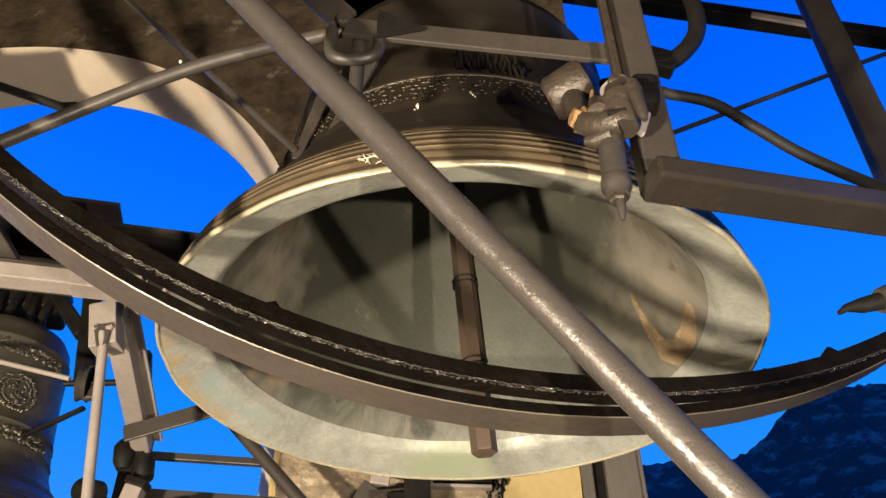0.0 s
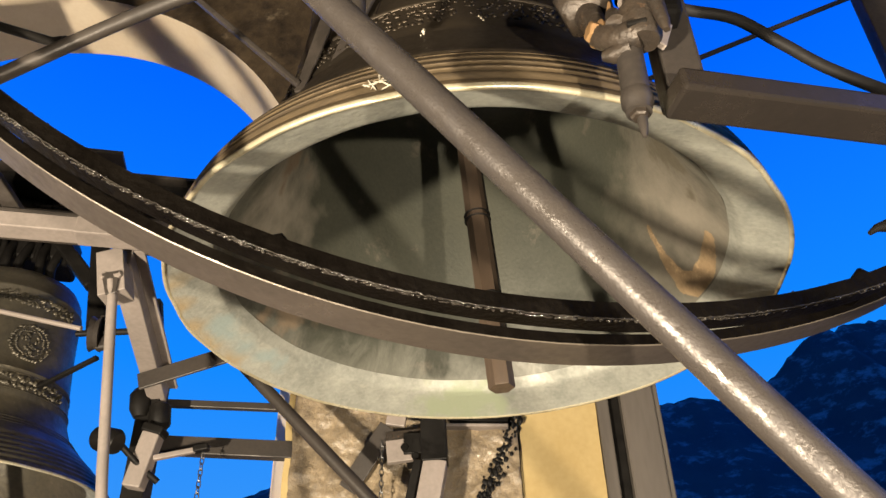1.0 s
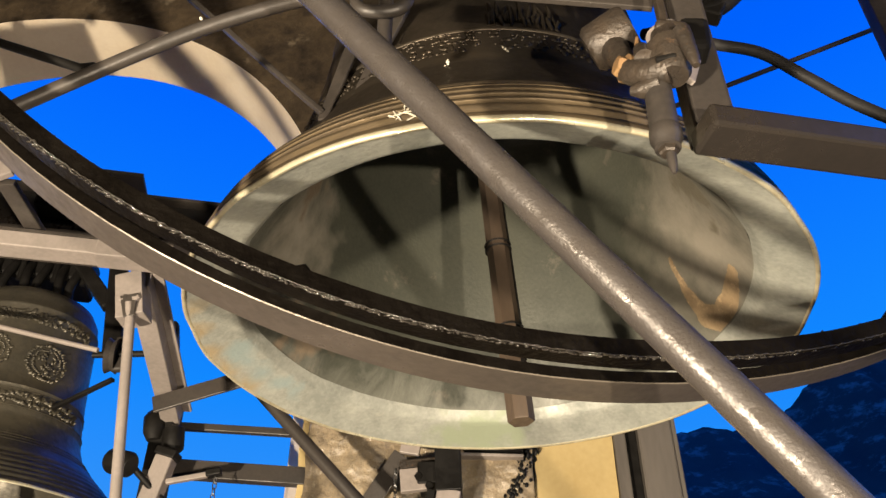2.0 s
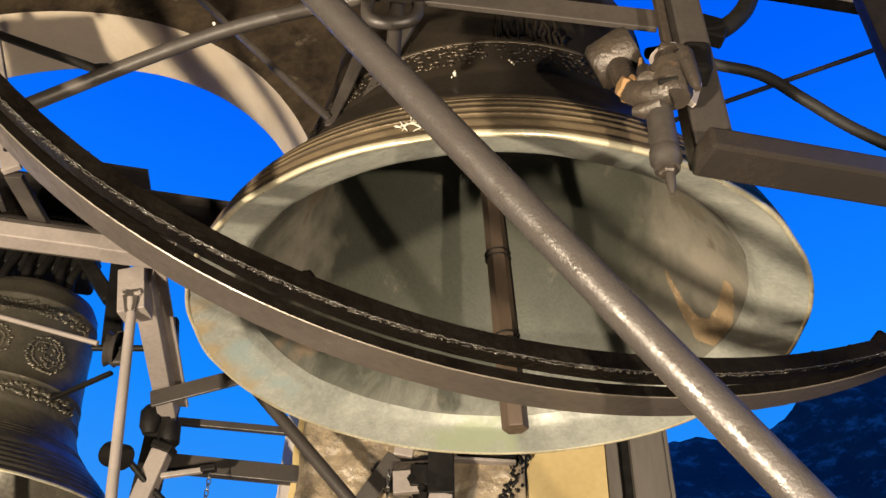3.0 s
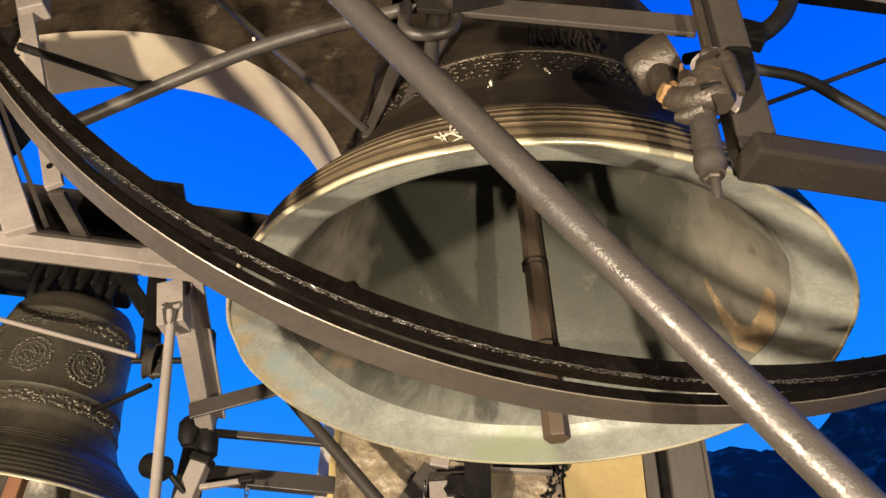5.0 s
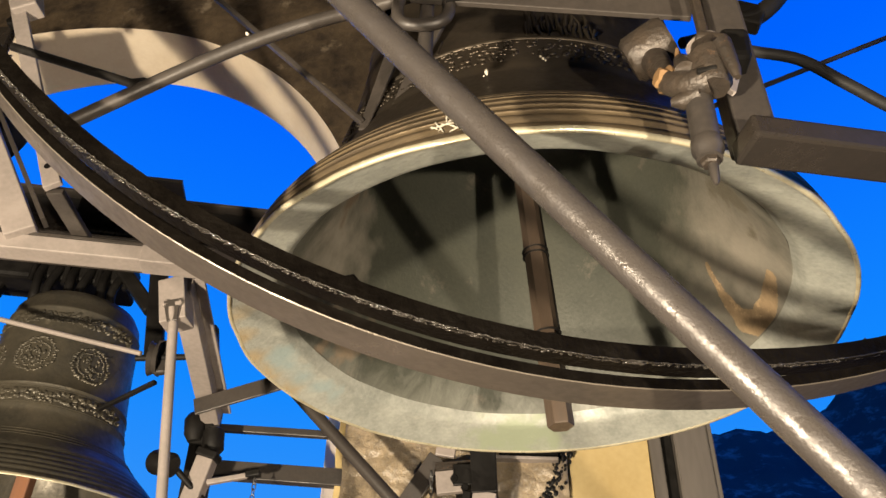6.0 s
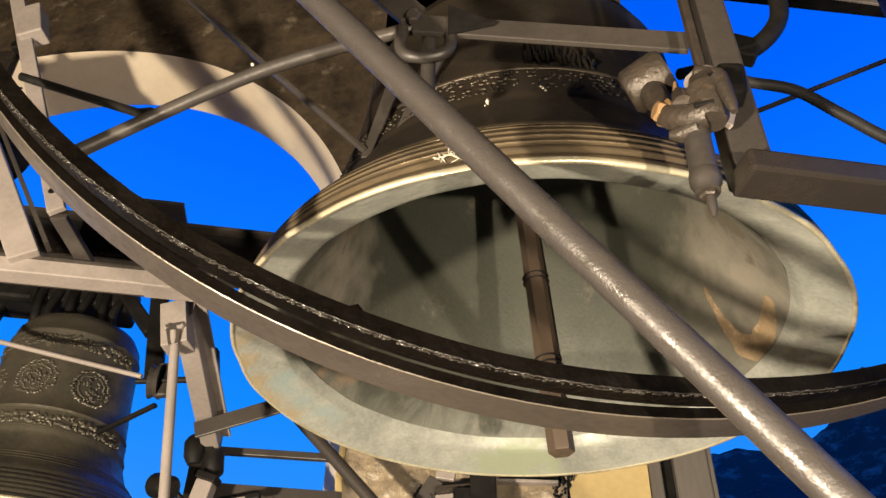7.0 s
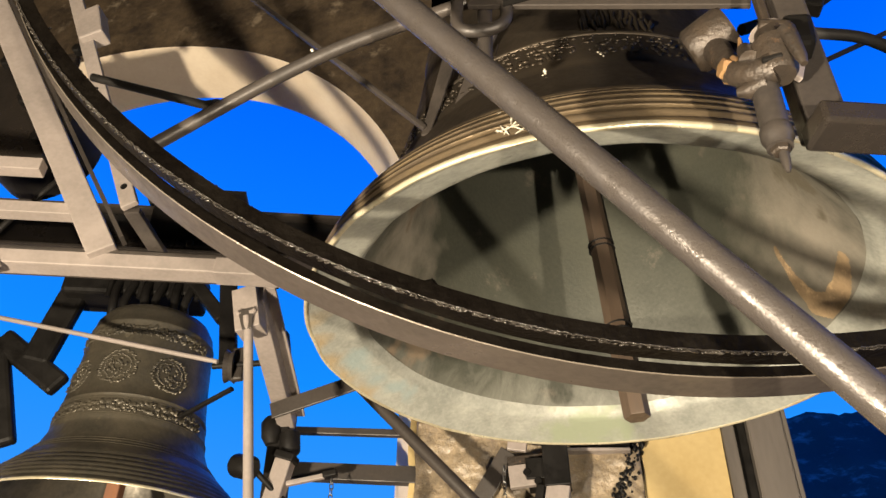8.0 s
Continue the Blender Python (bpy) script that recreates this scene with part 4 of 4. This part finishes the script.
for dx in (-0.03, 0.005):
    part("bolt", hexagon(A + ACROSS * dx + Vector((0, -0.04, 0.005)), (0, -1, 0), 0.012, 0.012), PALE, bhead)
part("stay_tube", tube([(-1.118, 0.40, 2.73), (-1.108, 0.42, 2.67), (-1.02, 0.42, 2.14), (-0.62, 0.42, 0.0)], [0.010, 0.0155, 0.0155, 0.0155], seg=18), PALE, fr, smooth=50)
part("stay_lug", bar((-1.122, 0.400, 2.755), (-1.108, 0.405, 2.68), 0.055, 0.010, up=(0, 1, 0), taper=0.6, bevel=0.002), PAINT, fr)
BB = Vector((-1.12, 1.1, 3.51))
part("back_web", bar(BB - ACROSS * 2.6, BB + ACROSS * 0.5, 0.012, 0.23, bevel=0.001), DARKPAINT, fr)
for dz in (-0.115, 0.115):
    part("back_flange", bar(BB - ACROSS * 2.6 + UP * dz, BB + ACROSS * 0.5 + UP * dz, 0.12, 0.014, bevel=0.001), PAINT, fr)
pb = BB - ACROSS * 0.66 - UP * 0.04
bbox = part("bearing_box", bar(pb + Vector((0, -0.02, 0.02)), pb + Vector((0, -0.02, 0.22)), 0.26, 0.16, up=SWING, bevel=0.01), BLACK, fr, "black bearing box")
part("bearing_plate", bar(pb - ACROSS * 0.2 + UP * 0.235, pb + ACROSS * 0.26 + UP * 0.235, 0.2, 0.016, bevel=0.002), PAINT, fr)
for s in (-0.1, 0.08, 0.2):
    part("bolt", hexagon(pb + ACROSS * s + Vector((0, -0.075, -0.05)), (0, -1, 0), 0.018, 0.02), BLACK, bbox)
part("tie_bar", bar((-1.33, 1.36, 2.735), (-0.74, 1.43, 2.712), 0.03, 0.03), PAINT, fr)
part("tie_beam", bar((-1.30, 1.36, 2.555), (-0.74, 1.43, 2.53), 0.05, 0.070), PAINT, fr)
part("slant_flat", bar((-1.20, 0.9, 2.615), (-0.45, 0.9, 2.84), 0.012, 0.062), PAINT, fr)
part("brace_tube", tube([(-1.02, 1.1, 2.89), (-0.82, 1.1, 2.68), (-0.4, 1.1, 2.24), (1.74, 1.1, 0.0)], 0.024, seg=20), PAINT, fr, smooth=50)

mo = thing("bell_motor", (-2.5, 0.7, 3.7), "dark painted steel motor plate with black knobs on the bell frame", "motor")
plate = part("plate", bar((-2.87, 0.62, 4.10), (-2.36, 0.62, 4.13), 0.05, 0.70, bevel=0.012), DARKPAINT, mo)
part("housing", tube([(-2.56, 0.64, 4.05), (-2.56, 0.9, 4.05)], 0.26, seg=36), BLACK, mo, smooth=50)
for mx, mz, ms in ((-2.72, 4.42, 0.035), (-2.34, 4.44, 0.03), (-2.36, 3.86, 0.035), (-2.7, 3.84, 0.03), (-2.5, 4.14, 0.06)):
    part("knob", hexagon((mx, 0.575, mz), (0, -1, 0), ms, 0.04), BLACK, plate)

pu = thing("pulley", (-1.38, 0.93, 2.8), "small grey pulley block on the frame", "pulley")
part("sheave", lathe([(0.015, -0.018), (0.066, -0.018), (0.055, 0.0), (0.066, 0.018), (0.015, 0.018)], (-1.395, 0.90, 2.815), (1, 0.25, 0), 36, closed=True), PAINT, pu, smooth=40)
part("cheek", bar((-1.37, 0.90, 2.89), (-1.36, 0.90, 2.75), 0.05, 0.03, up=(0, 1, 0), bevel=0.01), PAINT, pu)
part("axle", tube([(-1.46, 0.88, 2.81), (-1.2, 0.9, 2.82)], 0.012, seg=12), BLACK, pu, smooth=50)
part("arm", bar((-1.38, 0.92, 2.73), (-1.62, 1.0, 2.66), 0.02, 0.014), BLACK, pu)
wr = thing("pull_rod", (-1.9, 0.72, 2.9), "thin pale steel pull rod", "rod")
part("rod", tube([(-3.2, 0.66, 3.26), (-2.37, 0.72, 3.02), (-1.40, 0.80, 2.785)], 0.0095, seg=12), PALE, wr, smooth=50)
hm = thing("hammer", (-1.36, 1.1, 2.5), "dark iron side hammer with a pale arm", "hammer")
part("head", tube([(-1.40, 1.12, 2.495), (-1.39, 1.10, 2.49), (-1.32, 1.07, 2.465), (-1.31, 1.07, 2.46)], [0.035, 0.046, 0.046, 0.036], seg=22), BLACK, hm, smooth=40)
part("shank", tube([(-1.34, 1.10, 2.49), (-1.25, 1.18, 2.40), (-1.2, 1.22, 2.36)], 0.012, seg=10), BLACK, hm, smooth=50)
part("arm_box", bar((-1.235, 1.19, 2.535), (-1.275, 1.19, 2.33), 0.07, 0.06, up=(0, 1, 0), bevel=0.006), PALE, hm)
part("arm_cap", bar((-1.225, 1.185, 2.56), (-1.235, 1.185, 2.53), 0.085, 0.07, up=(0, 1, 0), bevel=0.006), BLACK, hm)
part("lever", bar((-1.22, 1.19, 2.44), (-1.045, 1.23, 2.485), 0.024, 0.02, bevel=0.004), PALE, hm)
part("lever_end", bar((-1.085, 1.225, 2.478), (-1.03, 1.23, 2.49), 0.04, 0.026, bevel=0.005), BLACK, hm)
lp = thing("wire_loop", (-1.87, 0.1, 2.83), "pale bent wire loop hanging from the frame", "loop")
lo = A - ACROSS * 0.95 - SWING * 0.04
part("wire", tube(smooth_path([lo + ACROSS * -0.02 + UP * 0.10, lo + ACROSS * 0.05 + UP * 0.02, lo + ACROSS * 0.09 + UP * -0.05, lo + ACROSS * 0.05 + UP * -0.075, lo + ACROSS * -0.10 + UP * -0.085], 6), 0.009, seg=10), PALE, lp, smooth=60)


def chain(name, top, length, label):
    """A hanging chain, one mesh a link."""
    c = thing(name, top, label, "chain")
    n = int(length / 0.022)
    for i in range(n):
        z = top[2] - 0.022 * i - 0.015
        bm = bmesh.new()
        ring = []
        for k in range(12):
            a = 2 * math.pi * k / 12
            w, h = 0.0065 * math.cos(a), 0.0105 * math.sin(a) + (0.004 if math.sin(a) > 0 else -0.004)
            ring.append(Vector((top[0] + (w if i % 2 else w * 0.3), top[1] + (w * 0.3 if i % 2 else w), z + h)))
        add_tube(bm, ring + [ring[0]], 0.0022, seg=6, caps=False)
        part("link", bm, CHAIN, c, smooth=60)
    return c


chain("chain", (-1.05, 1.235, 2.475), 0.34, "thin galvanised chain hanging from the hammer lever")
chain("chain", (-0.38, 1.30, 2.515), 0.36, "dark chain hanging beside the wall bracket")

# ---- bracket on the pier ----
wb = thing("wall_bracket", (-0.25, 1.35, 2.45), "pale steel clevis bracket bolted to the pier", "bracket")
part("top_plate", bar((-0.31, 1.25, 2.63), (-0.325, 1.25, 2.55), 0.075, 0.02, up=(0, 1, 0)), PALE, wb)
part("cross_plate", bar((-0.36, 1.27, 2.50), (-0.22, 1.27, 2.51), 0.03, 0.06, bevel=0.003), RUST, wb)
part("lower_plate", bar((-0.355, 1.25, 2.445), (-0.245, 1.25, 2.455), 0.03, 0.085, bevel=0.003), PALE, wb)
part("bolt", hexagon((-0.285, 1.232, 2.455), (0, -1, 0), 0.016, 0.016), BLACK, wb)
part("bolt", hexagon((-0.245, 1.232, 2.42), (0, -1, 0), 0.016, 0.016), BLACK, wb)
part("block", bar((-0.18, 1.22, 2.65), (-0.172, 1.22, 2.385), 0.095, 0.10, up=(0, 1, 0), bevel=0.004), BLACK, wb)
part("foot", bar((-0.17, 1.22, 2.39), (-0.235, 1.22, 2.05), 0.085, 0.09, up=(0, 1, 0), bevel=0.004), PALE, wb, "bright pale foot")
part("foot_side", bar((-0.235, 1.24, 2.40), (-0.30, 1.24, 2.1), 0.03, 0.08, up=(0, 1, 0), bevel=0.003), BLACK, wb)
part("flat_stay", bar((-0.36, 1.33, 2.58), (-0.52, 1.37, 2.35), 0.075, 0.012, up=(0, 1, 0)), PAINT, wb)
part("anchor", bar((-0.25, 1.22, 2.47), (-0.25, 1.42, 2.47), 0.08, 0.08), BLACK, wb)
part("ledge", bar((-0.15, 1.375, 2.585), (0.11, 1.375, 2.572), 0.06, 0.012, bevel=0.002), PALE, wb)
part("slot", bar((-0.12, 1.372, 2.612), (0.11, 1.372, 2.60), 0.05, 0.022, bevel=0.001), BLACK, wb)
# floodlights on the floor
for p, tgt in ((LAMP_A, (-0.9, 0.4, 2.9)), (LAMP_B, (-0.2, 0.4, 2.9))):
    d = (Vector(tgt) - Vector(p)).normalized()
    fl = thing("floodlight", (p[0], p[1], 0), "black floodlight on a small floor stand", "floodlight", group="floodlights on the floor")
    back = Vector(p) - d * 0.06
    part("housing", lathe([(0.0, -0.10), (0.07, -0.09), (0.10, 0.0), (0.105, 0.02), (0.098, 0.02), (0.06, -0.05), (0.0, -0.06)], back, d, 32), BLACK, fl, smooth=40)
    part("stand", bar((back.x, back.y, 0.0), (back.x, back.y, back.z - 0.09), 0.04, 0.04), BLACK, fl)
    part("foot", box((back.x - 0.12, back.y - 0.12, 0.0), (back.x + 0.12, back.y + 0.12, 0.02), 0.004), BLACK, fl)


# ---- distance ----
def ridge():
    bm = bmesh.new()
    cols = []
    for i in range(601):
        x = -900 + 1800 * i / 600
        base = 168 + 38 / (1 + math.exp(-(x - 172) / 13)) - 60 / (1 + math.exp((x + 60) / 60))
        h = base + 6 * noise.fractal(Vector((x * 0.03, 0.3, 0)), 1.0, 2.0, 5) + 2.2 * noise.fractal(Vector((x * 0.35, 4, 0)), 0.6, 2.0, 3)
        col = []
        for j in range(41):
            t = j / 40
            y = 130 + 270 * t
            zz = -60 + (h + 60) * t ** 1.1 + (14 * noise.fractal(Vector((x * 0.02, y * 0.02, 2)), 0.8, 2.0, 5) + 4 * noise.noise(Vector((x * 0.14, y * 0.14, 7)))) * (1 - t)
            col.append(bm.verts.new((x, y, zz)))
        cols.append(col)
    for a, b in zip(cols, cols[1:]):
        for j in range(40):
            bm.faces.new((a[j], b[j], b[j + 1], a[j + 1]))
    return bm


tagged(part("hillside", ridge(), HILL, smooth=60), "dark wooded rocky hillside at dusk", "hillside", kind="structure")
tagged(part("ground", box((-3000, -3000, -62), (3000, 3000, -60)), HILL), "dark valley floor far below", "ground", kind="structure")
